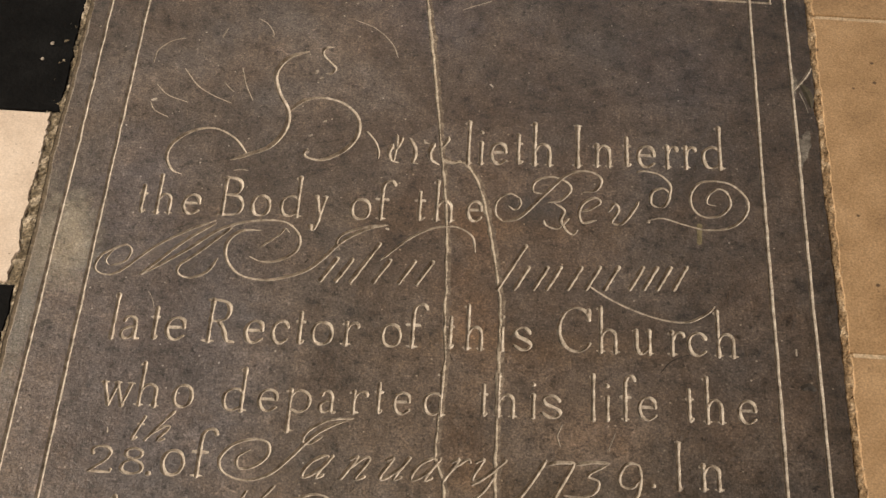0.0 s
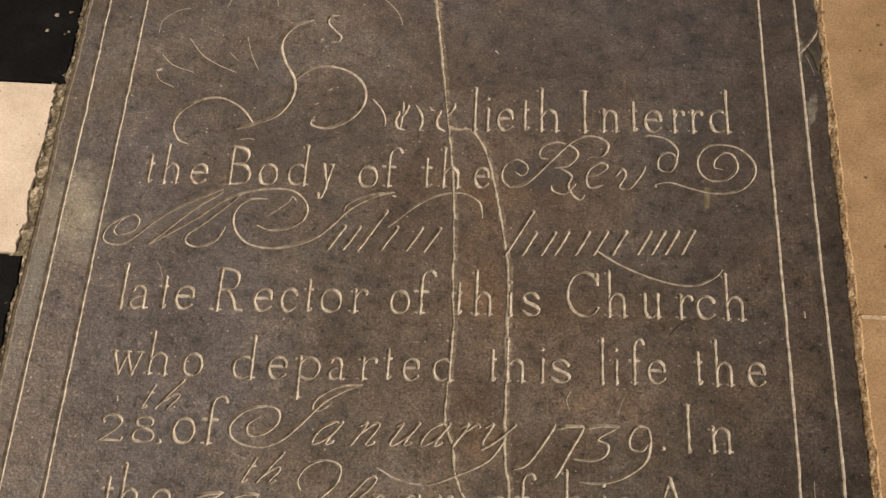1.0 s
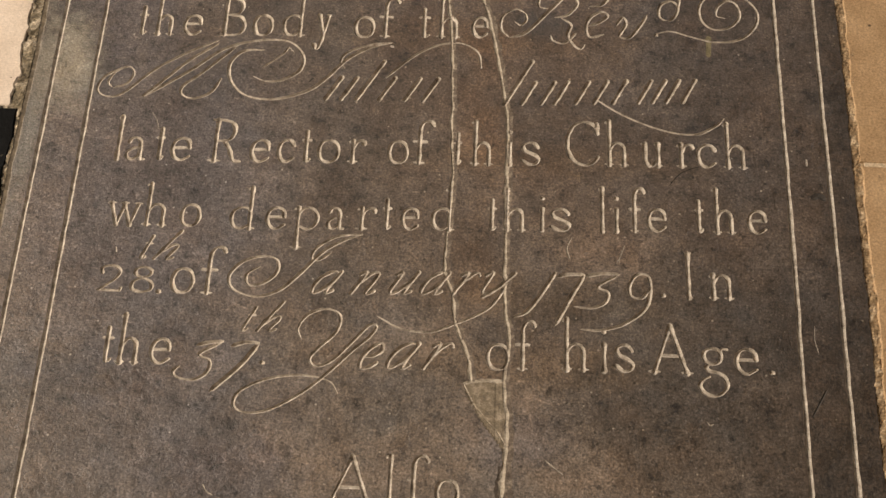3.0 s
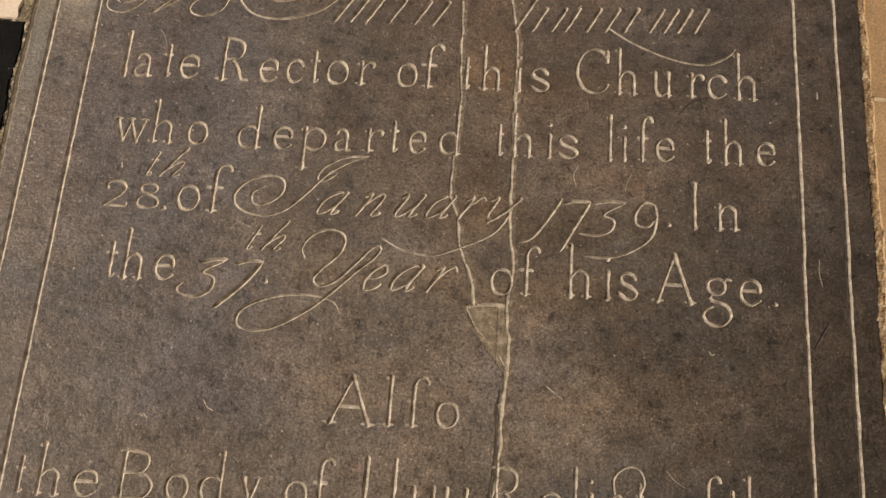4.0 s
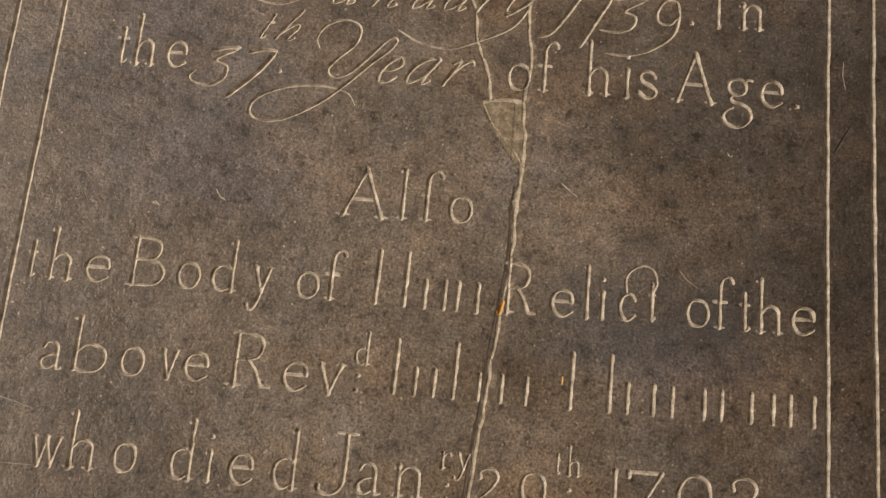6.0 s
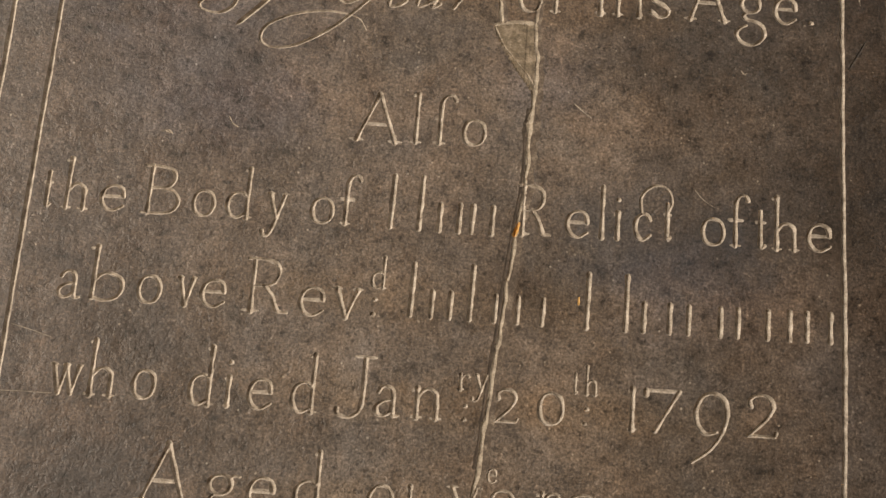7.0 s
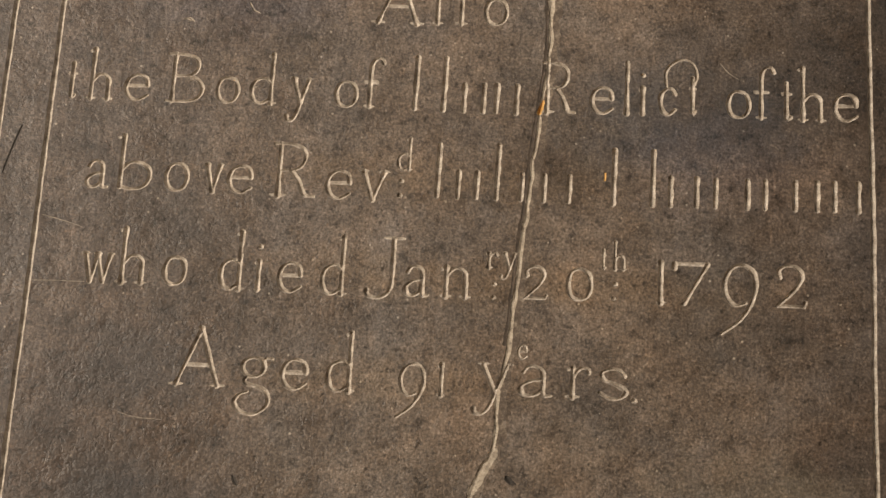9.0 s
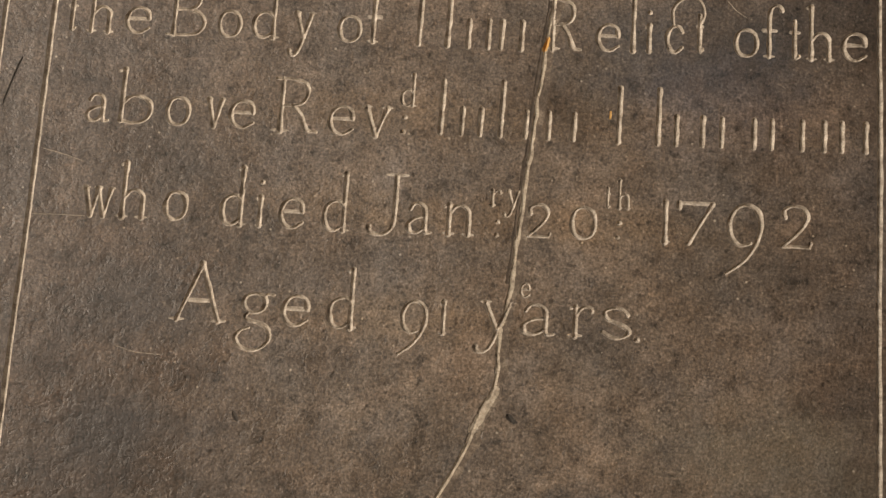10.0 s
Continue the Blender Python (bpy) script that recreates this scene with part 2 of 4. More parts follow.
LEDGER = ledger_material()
CUT = cut_material("pale_letter_cut", (0.14, 0.11, 0.082), (0.39, 0.338, 0.278), (0.62, 0.555, 0.48))
LINE = cut_material("pale_line_cut", (0.14, 0.112, 0.086), (0.36, 0.315, 0.262), (0.56, 0.5, 0.43))
HAIR = cut_material("worn_hairline_cut", (0.15, 0.125, 0.1), (0.3, 0.255, 0.205), (0.42, 0.36, 0.29))
PATCH = cut_material("tan_mortar_patch", (0.09, 0.07, 0.048), (0.2, 0.16, 0.11), (0.4, 0.33, 0.25))
SCUFF = cut_material("pale_scuff", (0.14, 0.118, 0.097), (0.29, 0.25, 0.205), (0.42, 0.365, 0.3))
SCRATCH = cut_material("dark_scratch", (0.03, 0.026, 0.022), (0.045, 0.038, 0.032), (0.06, 0.05, 0.04))
MARGIN = cut_material("broken_stone_margin", (0.045, 0.034, 0.026), (0.12, 0.092, 0.069), (0.31, 0.255, 0.195))
RIM = cut_material("brown_stone_chamfer", (0.035, 0.026, 0.016), (0.088, 0.066, 0.041), (0.18, 0.142, 0.095))
ARRIS = cut_material("rubbed_stone_arris", (0.08, 0.065, 0.05), (0.2, 0.172, 0.14), (0.34, 0.3, 0.25))
SMEAR = cut_material("grey_lime_smear", (0.04, 0.034, 0.028), (0.14, 0.124, 0.104), (0.29, 0.26, 0.22))
OLIVE = cut_material("olive_broken_stone", (0.028, 0.024, 0.014), (0.055, 0.047, 0.029), (0.085, 0.072, 0.046))
STAIN = cut_material("ochre_stain", (0.09, 0.075, 0.04), (0.16, 0.135, 0.075), (0.22, 0.185, 0.11))
# dark brown that paints the shade along the crack's west side
CRACK_SHADE = cut_material("crack_shade_brown", (0.035, 0.026, 0.019), (0.066, 0.05, 0.037), (0.13, 0.1, 0.075))
OCHREBIT = cut_material("ochre_fleck", (0.45, 0.24, 0.06), (0.6, 0.34, 0.1), (0.7, 0.45, 0.18))
GRIT = cut_material("crack_grit", (0.16, 0.13, 0.1), (0.37, 0.315, 0.245), (0.55, 0.48, 0.385))
MORTAR = stone_material("grey_mortar", (0.035, 0.027, 0.016), (0.135, 0.107, 0.068), (0.4, 0.34, 0.26), 55, 0.95, 0.6)
LIME = stone_material("ochre_lime_mortar", (0.12, 0.075, 0.036), (0.3, 0.205, 0.112), (0.58, 0.45, 0.3), 60, 0.95, 0.5)
PALE = stone_material("pale_joint_lime", (0.45, 0.34, 0.22), (0.55, 0.43, 0.29), (0.65, 0.52, 0.37), 60, 0.95, 0.3)
OCHRE = stone_material("ochre_paving_stone", (0.25, 0.158, 0.08), (0.37, 0.238, 0.122), (0.47, 0.315, 0.175), 11, 0.7, 0.26, 0.06, (0.11, 0.066, 0.036))
WHITE = stone_material("cream_marble", (0.45, 0.365, 0.29), (0.565, 0.472, 0.386), (0.62, 0.53, 0.445), 18, 0.4, 0.12, 0.04, (0.4, 0.31, 0.22))
BLACK = stone_material("black_marble", (0.003, 0.003, 0.003), (0.005, 0.005, 0.005), (0.009, 0.009, 0.009), 20, 0.6, 0.4, 0.1, None, 0.06)
PLASTER = stone_material("lime_plaster", (0.36, 0.31, 0.25), (0.42, 0.365, 0.3), (0.48, 0.42, 0.35), 3, 0.9, 0.08)


# ---- building helpers ----
def part(name, bm, material, parent=None, label=""):
    mesh = bpy.data.meshes.new(name)
    bm.to_mesh(mesh)
    bm.free()
    mesh.materials.append(material)
    ob = new(name, mesh)
    ob.parent = parent
    return tagged(ob, label)


def mesh_part(name, verts, faces, material, parent=None, label=""):
    mesh = bpy.data.meshes.new(name)
    mesh.from_pydata([tuple(v) for v in verts], [], [tuple(f) for f in faces])
    mesh.materials.append(material)
    ob = new(name, mesh)
    ob.parent = parent
    return tagged(ob, label)


def box(bm, x0, x1, y0, y1, z0, z1):
    vs = [bm.verts.new((x, y, z)) for z in (z0, z1) for y in (y0, y1) for x in (x0, x1)]
    for f in ((0, 2, 3, 1), (4, 5, 7, 6), (0, 1, 5, 4), (2, 6, 7, 3), (0, 4, 6, 2), (1, 3, 7, 5)):
        bm.faces.new([vs[i] for i in f])


def wobble(a, b, size, seed):
    return size * noise.noise(Vector((a, b, seed)))


# ---- the church floor around the stone, walls and roof ----
def room():
    x0, x1, y0, y1, top, thick = -3.0, 7.0, -7.5, 3.8, 6.5, 0.3
    bm = bmesh.new()
    box(bm, x0, x1, y0, y1, -0.2, -0.024)
    tagged(part("floor", bm, LIME), "ochre lime screed floor under the church paving", "floor", kind="structure")
    bm = bmesh.new()
    box(bm, x0 - thick, x1 + thick, y0 - thick, y1 + thick, top, top + 0.2)
    tagged(part("ceiling", bm, PLASTER), "pale lime plastered church ceiling", "ceiling", kind="structure")
    # west wall with a tall window opening
    bm = bmesh.new()
    for a, b, lo, hi in ((y0 - thick, -0.8, -0.2, top), (0.6, y1 + thick, -0.2, top), (-0.8, 0.6, -0.2, 1.1), (-0.8, 0.6, 3.5, top)):
        box(bm, x0 - thick, x0, a, b, lo, hi)
    tagged(part("wall_west", bm, PLASTER), "pale lime plastered wall with a tall window opening", "wall", kind="structure")
    bm = bmesh.new()
    for a, b, lo, hi in ((x0, -0.4, -0.2, top), (1.0, x1, -0.2, top), (-0.4, 1.0, -0.2, 1.5), (-0.4, 1.0, 3.7, top)):
        box(bm, a, b, y1, y1 + thick, lo, hi)
    tagged(part("wall_north", bm, PLASTER), "pale lime plastered wall with a window opening", "wall", kind="structure")
    bm = bmesh.new()
    box(bm, x1, x1 + thick, y0 - thick, y1 + thick, -0.2, top)
    tagged(part("wall_east", bm, PLASTER), "plain pale lime plastered wall", "wall", kind="structure")
    bm = bmesh.new()
    box(bm, x0, x1, y0 - thick, y0, -0.2, top)
    tagged(part("wall_south", bm, PLASTER), "plain pale lime plastered wall", "wall", kind="structure")


room()

SLAB_W, SLAB_TOP, SLAB_END = 0.4755, 0.315, -1.62


def left_edge(y):
    return -SLAB_W + wobble(y * 7, 1.0, 0.0025, 3.0) + wobble(y * 38, 2.0, 0.0014, 5.0) + wobble(y * 130, 2.0, 0.0008, 5.0)


def right_edge(y):
    chip = 0.004 * math.exp(-((y - 0.06) / 0.02) ** 2)
    return SLAB_W - chip + wobble(y * 7, 4.0, 0.0025, 8.0) + wobble(y * 60, 5.0, 0.0014, 9.0)


# ---- letter shapes: strokes in units of the small letters' height ----
GLYPHS = {
    "a": (0.92, "s .14 .78 .24 .95 .42 1 .6 .9 .66 .65 .66 .14 .73 .02 .88 .04|s .66 .56 .35 .5 .1 .3 .14 .07 .34 0 .54 .1 .66 .26"),
    "b": (0.98, "p .15 1.98 .15 .05|s .15 .68 .34 .94 .58 1 .86 .82 .93 .47 .8 .12 .5 -.02 .15 .06|p .0 1.9 .15 1.98"),
    "c": (0.88, "s .84 .78 .7 .96 .48 1 .18 .82 .08 .48 .22 .12 .52 0 .86 .2"),
    "d": (1.02, "p .85 1.98 .85 0|s .85 .85 .64 1 .4 .98 .14 .8 .07 .45 .2 .1 .5 0 .85 .2|f .92 0 .11|p .7 1.9 .85 1.98"),
    "e": (0.92, "p .1 .55 .84 .57|s .84 .57 .77 .88 .5 1 .2 .85 .08 .48 .22 .12 .52 0 .86 .2"),
    "f": (0.68, "s .92 1.78 .8 1.96 .56 1.95 .38 1.75 .33 1.4 .33 0|f .33 0 .18|p .06 1 .64 1"),
    "\u017f": (0.75, "s .92 1.78 .8 1.96 .56 1.95 .38 1.75 .33 1.4 .33 0|f .33 0 .18|p .1 1 .33 1.02"),
    "g": (0.95, "s .74 .7 .66 .93 .45 1 .2 .9 .12 .68 .22 .45 .45 .36 .66 .46 .74 .7|s .32 .38 .2 .24 .3 .1 .6 .03 .86 -.16 .9 -.55 .56 -.88 .14 -.8 -.04 -.5 .1 -.25 .32 -.14|s .68 .88 .8 1 .96 .98"),
    "h": (1.02, "p .15 1.98 .15 0|f .15 0 .15|s .15 .65 .34 .92 .58 1 .8 .85 .84 .6 .84 0|f .84 0 .15|p .0 1.9 .15 1.98"),
    "i": (0.32, "p .15 1 .15 0|f .15 0 .15|p 0 .92 .15 1|o .15 1.5"),
    "l": (0.32, "p .15 1.98 .15 0|f .15 0 .15|p 0 1.9 .15 1.98"),
    "n": (1.02, "p .15 1 .15 0|f .15 0 .15|s .15 .65 .34 .92 .58 1 .8 .85 .84 .6 .84 0|f .84 0 .15|p .0 .92 .15 1"),
    "o": (0.98, "s .49 1 .2 .88 .08 .5 .2 .12 .49 0 .78 .12 .9 .5 .78 .88 .49 1"),
    "p": (0.98, "p .15 1 .15 -.9|f .15 -.9 .17|s .15 .7 .34 .94 .58 1 .86 .82 .93 .47 .8 .12 .5 -.02 .15 .14|p .0 .92 .15 1"),
    "r": (0.7, "p .15 1 .15 0|f .15 0 .17|s .15 .62 .3 .9 .48 1 .64 .96 .66 .84|p .0 .92 .15 1"),
    "s": (0.76, "s .66 .78 .54 .96 .36 1 .14 .86 .2 .62 .5 .46 .7 .27 .6 .05 .36 0 .1 .18"),
    "t": (0.68, "s .28 1.42 .28 .25 .38 .03 .66 .14|p -.02 1 .64 1"),
    "u": (1.0, "s .15 1 .15 .3 .28 .04 .5 0 .82 .28|p .82 1 .82 0|f .88 0 .1|p 0 .96 .15 1|p .68 .96 .82 1"),
    "v": (0.95, "p .1 1 .48 0|p .48 0 .86 1|f .1 1 .13|f .86 1 .13"),
    "w": (1.4, "p .1 1 .42 0|p .42 0 .72 1|p .68 1 1.02 0|p 1.02 0 1.32 1|f .1 1 .13|f .7 1 .13|f 1.32 1 .12"),
    "y": (0.95, "p .1 1 .5 .05|s .88 1 .6 .3 .34 -.38 .1 -.66 -.12 -.62 -.16 -.48|f .1 1 .13|f .88 1 .13"),
    "z": (0.85, "p .1 .8 .12 .98 .76 .98|p .76 .98 .08 .02|p .08 .02 .8 .02 .82 .2"),
    "A": (1.45, "p .05 0 .76 1.92|p .74 1.92 1.4 0|p .32 .68 1.14 .68|f .05 0 .18|f 1.4 0 .18"),
    "B": (1.25, "p .25 1.88 .25 0|s .05 1.88 .5 1.88 .88 1.76 .98 1.42 .8 1.08 .25 1|s .5 1.02 .95 .92 1.16 .52 1 .12 .6 0 .05 0"),
    "C": (1.4, "s 1.3 1.45 1.15 1.78 .78 1.92 .34 1.68 .1 .96 .28 .26 .76 -.03 1.14 .1 1.34 .36|p 1.3 1.85 1.3 1.4"),
    "I": (0.4, "p .2 1.9 .2 0|f .2 1.9 .18|f .2 0 .2"),
    "J": (0.7, "s .5 1.9 .5 .5 .4 .05 .15 -.12 -.1 -.02 -.12 .14|f .5 1.9 .22"),
    "R": (1.35, "p .25 1.9 .25 0|f .25 0 .2|s .05 1.9 .55 1.9 .92 1.76 1.02 1.4 .82 1.02 .25 .92|s .6 .95 .85 .6 1.05 .1 1.35 .04"),
    "0": (1.05, "s .52 1.24 .2 1.08 .08 .62 .2 .15 .52 0 .84 .15 .96 .62 .84 1.08 .52 1.24"),
    "1": (0.4, "p .2 1.28 .2 0|f .2 0 .17|p .06 1.18 .2 1.28"),
    "2": (0.95, "s .16 .92 .12 1.12 .32 1.28 .62 1.26 .78 1.02 .66 .66 .36 .3 .08 .02|p .08 .03 .84 .03 .88 .16"),
    "7": (0.9, "p .06 1.24 .86 1.26|p .86 1.26 .3 0|p .06 1.1 .06 1.24"),
    "8": (0.92, "s .46 .72 .2 .86 .18 1.14 .46 1.28 .74 1.14 .72 .88 .46 .72 .14 .52 .1 .16 .46 0 .82 .16 .78 .52 .46 .72"),
    "9": (1.02, "s .64 .08 .36 .0 .14 .26 .08 .72 .26 1.14 .54 1.27 .8 1.1 .9 .66 .78 .08 .48 -.46 .0 -.9"),
    ".": (0.25, "o .12 .06"),
    ":": (0.3, "o .15 .1|o .15 .5"),
}
SCRIPT = {
    "a": (0.85, "s .76 .92 .5 1 .2 .75 .1 .35 .22 .02 .48 .14 .72 .6 .78 1|s .78 1 .68 .3 .72 .02 .92 .16"),
    "e": (0.72, "s .1 .45 .45 .5 .64 .76 .46 1 .2 .8 .08 .4 .22 .02 .5 .04 .72 .25"),
    "h": (0.9, "s .25 1.9 .15 .9 .1 0|s .12 .4 .4 .92 .66 .95 .68 .6 .62 .1 .74 0 .9 .14"),
    "n": (0.9, "s .0 .85 .16 1 .18 .8 .1 0|s .14 .45 .42 .92 .66 .95 .68 .6 .62 .1 .74 0 .92 .14"),
    "r": (0.7, "s .0 .85 .16 1 .18 .8 .1 0|s .14 .45 .38 .9 .58 1 .68 .88"),
    "t": (0.5, "s .28 1.5 .18 .6 .14 .1 .28 0 .46 .14|p .0 1 .5 1"),
    "u": (0.95, "s .0 .85 .16 1 .16 .7 .12 .15 .26 0 .5 .2 .76 .7|s .8 1 .7 .3 .72 .02 .95 .14"),
    "y": (0.85, "s .0 .85 .16 1 .2 .5 .3 .1 .5 .1 .7 .5 .82 1|s .82 1 .6 .2 .4 -.1"),
}

STROKES = []  # (points, widths, owner, depth limit)
OWNERS = []  # (name, material)


def spline(pts, step):
    """A smooth run through the points, in steps of about that length."""
    pts = np.array(pts, float)
    if len(pts) == 2:
        count = max(2, int(np.linalg.norm(pts[1] - pts[0]) / step) + 1)
        return pts[0] + (pts[1] - pts[0]) * np.linspace(0, 1, count)[:, None]
    closed = np.linalg.norm(pts[0] - pts[-1]) < 1e-6
    before = pts[-2] if closed else 2 * pts[0] - pts[1]
    after = pts[1] if closed else 2 * pts[-1] - pts[-2]
    p = np.vstack([before, pts, after])
    made = []
    for i in range(1, len(p) - 2):
        count = max(2, int(np.linalg.norm(p[i + 1] - p[i]) / step + 0.5))
        for u in np.linspace(0, 1, count, endpoint=False):
            made.append(0.5 * (2 * p[i] + (p[i + 1] - p[i - 1]) * u + (2 * p[i - 1] - 5 * p[i] + 4 * p[i + 1] - p[i + 2]) * u * u
                               + (3 * p[i] - p[i - 1] - 3 * p[i + 1] + p[i + 2]) * u ** 3))
    made.append(p[-2])
    return np.array(made)


def nib(run, thick, thin, lean=0.35):
    """Stroke widths as a broad chisel gives them: stems thick, level strokes thin."""
    d = np.gradient(run, axis=0)
    a = np.arctan2(d[:, 1], d[:, 0])
    w = thin + (thick - thin) * np.abs(np.sin(a - lean)) ** 1.4
    if len(w) > 4:
        w = np.convolve(np.r_[w[0], w, w[-1]], [0.25, 0.5, 0.25], "valid")
    return w


def owner(name, material):
    OWNERS.append((name, material))
    return len(OWNERS) - 1


def stroke(run, widths, who, limit=0.005):
    STROKES.append((np.asarray(run), np.asarray(widths), who, limit))


def word(text, foot_start, foot_end, tall, spans, style="roman"):
    """Cuts one word: the foot line's height at both ends, the small letters' height, each letter's two sides."""
    table = {**GLYPHS, **SCRIPT} if style == "script" else GLYPHS
    slant = 0.52 if style == "script" else 0.0
    tall = tall * (0.88 if style == "old" else 1.0)
    thick, thin = 0.0057 * (tall / 0.031) ** 0.6, 0.0030 * (tall / 0.031) ** 0.4
    if style == "script":
        thick, thin = 0.0052 * (tall / 0.031) ** 0.6, 0.0025 * (tall / 0.031) ** 0.4
    slope = (foot_end - foot_start) / max(spans[-1] - spans[0], 1e-6)
    for n, c in enumerate(text):
        left, right = spans[2 * n], spans[2 * n + 1]
        foot = foot_start + slope * ((left + right) / 2 - spans[0])
        who = owner("letter", CUT)
        shapes, level = [], []
        for piece in table[c][1].split("|"):
            kind, *values = piece.split()
            v = np.array([float(s) for s in values])
            if kind == "o":
                pts = np.array([(v[0] - 0.03, v[1] - 0.02), (v[0], v[1] + 0.03), (v[0] + 0.04, v[1] - 0.01)])
            elif kind == "f":
                pts = np.array([(v[0] - 1.25 * v[2], v[1] + 0.03), (v[0] + 1.25 * v[2], v[1] + 0.03)])
            else:
                pts = v.reshape(-1, 2)
            pts = np.c_[pts[:, 0] + slant * pts[:, 1], pts[:, 1]]
            shapes.append((kind, pts))
            if kind != "o" or c == ".":
                level += [x for x, y in (pts if len(pts) == 2 else spline(pts, 0.1)) if -0.05 <= y <= (1.4 if style == "old" else 1.04)]
        low, high = min(level), max(level)
        scale = (right - left - thin) / (high - low) if high - low > 0.12 else tall
        for kind, pts in shapes:
            placed = np.c_[(left + right) / 2 + (pts[:, 0] - (low + high) / 2) * scale, foot + pts[:, 1] * tall]
            if kind == "p":
                run = np.vstack([spline(placed[i : i + 2], 0.004)[(1 if i else 0):] for i in range(len(placed) - 1)])
            else:
                run = spline(placed, 0.0018 if kind == "f" else 0.0026)
            width = nib(run, thick, thin, -0.4 if style == "script" else 0.35)
            if kind == "p" and len(placed) == 2 and abs(placed[1, 1] - placed[0, 1]) > 0.7 * tall:
                # stems swell a little towards head and foot
                t = np.linspace(-1, 1, len(run))
                width = width * (0.9 + 0.3 * t**4)
            if kind == "o":
                width = np.full(len(run), thick * 0.9)
            elif kind == "f":
                # bracketed serif: full in the middle, fine at both tips
                width = thin * (0.7 + 0.6 * np.sin(np.linspace(0, math.pi, len(run))))
            width = width * np.array([1 + wobble(p[0] * 120, p[1] * 120, 0.35, 3.0) for p in run])
            level_bar = kind == "p" and len(placed) == 2 and abs(placed[1, 1] - placed[0, 1]) < 0.1 * tall
            if level_bar:
                width = width * 1.15
            # serifs and level bars are cut shallow and flat
            stroke(run, width, who, 0.0007 if kind == "f" or level_bar else 0.005)


def bars(feet, heads, heights, starts):
    """Plain parallel bars: foot line and head line at both ends of the row, each bar's share of the height, and its place along the row."""
    (xa, ya), (xb, yb) = feet
    lean, tall = heads
    for t, high in zip(starts, heights):
        x, y = t, ya + (yb - ya) * (t - xa) / (xb - xa)
        run = spline([(x, y), (x + lean * high, y + tall * high)], 0.003)
        width = 0.0056 * np.array([1 + wobble(q[0] * 120, q[1] * 120, 0.35, 3.0) for q in run])
        stroke(run, width, owner("bar", CUT))


def curve_cut(name, pts, weight):
    """One flourish or numeral stroke, tapered to both ends."""
    run = spline(pts, 0.0032)
    fine = name == "hairline"
    width = nib(run, 0.0047 * weight, 0.0025 * weight ** 0.5, -0.35)
    t = np.linspace(0, 1, len(run))
    width = np.maximum(width * np.clip(np.minimum(t, 1 - t) * 8 + 0.45, 0, 1), 0.0011)
    stroke(run, width * (0.85 if fine else 1.0), owner(name, HAIR if fine else CUT), 0.0008 if fine else 0.005)


def scratch_cut(pts, weight, dark=True):
    run = spline(pts, 0.003)
    t = np.linspace(0, 1, len(run))
    width = 0.0022 * weight * np.clip(np.minimum(t, 1 - t) * 6 + 0.35, 0, 1)
    stroke(run, width, owner("scratch", SCRATCH if dark else SCUFF), 0.0009)


def plain_cut(name, material, pts, width, limit):
    run = spline(pts, 0.003)
    stroke(run, np.array([width * (0.8 + 0.5 * abs(noise.noise(Vector((p[0] * 120, p[1] * 120, 5.0))))) for p in run]), owner(name, material), limit)


def crack_cut(pts, weight):
    run = spline(pts, 0.004)
    n = np.array([[wobble(p[0] * 70, p[1] * 70, 0.0014, 1.0), 0] for p in run])
    width = np.array([0.0042 * weight * (0.75 + 0.9 * abs(noise.noise(Vector((p[0] * 40, p[1] * 40, 7.0))))) for p in run])
    if weight > 0.9:
        width = width * np.array([1 + 0.55 * max(0, 1 - abs(p[1] - 0.14) / 0.1) for p in run])
    stroke(run + n, width, owner("crack_filling", GRIT), 0.0014)
    if weight > 1.1:
        # shade beside the lower crack, laid in as a thin dark strip
        side = run[(run[:, 1] < -0.69) & (run[:, 1] > -1.06)] - np.array([0.004, 0.0])
        stroke(side, np.array([0.0018 + abs(wobble(p[1] * 30, 2.0, 0.005, 3.0)) + abs(wobble(p[1] * 160, 5.0, 0.004, 4.0)) for p in side]), owner("crack_shade_band", CRACK_SHADE), 0.0004)
    rough = np.array([abs(noise.noise(Vector((p[0] * 70, p[1] * 70, 11.0)))) for p in run])
    lip = np.array([(0.0018 + abs(wobble(p[1] * 45, 1.0, 0.006, 9.0))) * min(1, max(0, (-0.62 - p[1]) / 0.08)) for p in run]) if weight > 1.1 else np.zeros(len(run))
    shift = np.stack([0.0022 + lip * 0.45, np.zeros(len(run))], axis=1)
    stroke(run + n + shift, width * 1.25 + 0.008 * rough * weight + lip, owner("crack_margin", MARGIN), 0.0007)


def border_cut(a, b, width):
    count = int(math.dist(a, b) / 0.012)
    t = np.linspace(0, 1, count)[:, None]
    run = np.array(a) * (1 - t) + np.array(b) * t
    run = run + np.array([[wobble(p[1] * 6, p[0] * 6, 0.0012, 2.0) + wobble(p[1] * 40, p[0], 0.0006, 4.0), wobble(p[0] * 6, 3.0, 0.001, 6.0)] for p in run])
    stroke(run, np.array([width * (0.85 + 0.5 * abs(noise.noise(Vector((p[0] * 25, p[1] * 25, 3.0))))) for p in run]), owner("border_line", LINE), 0.006)


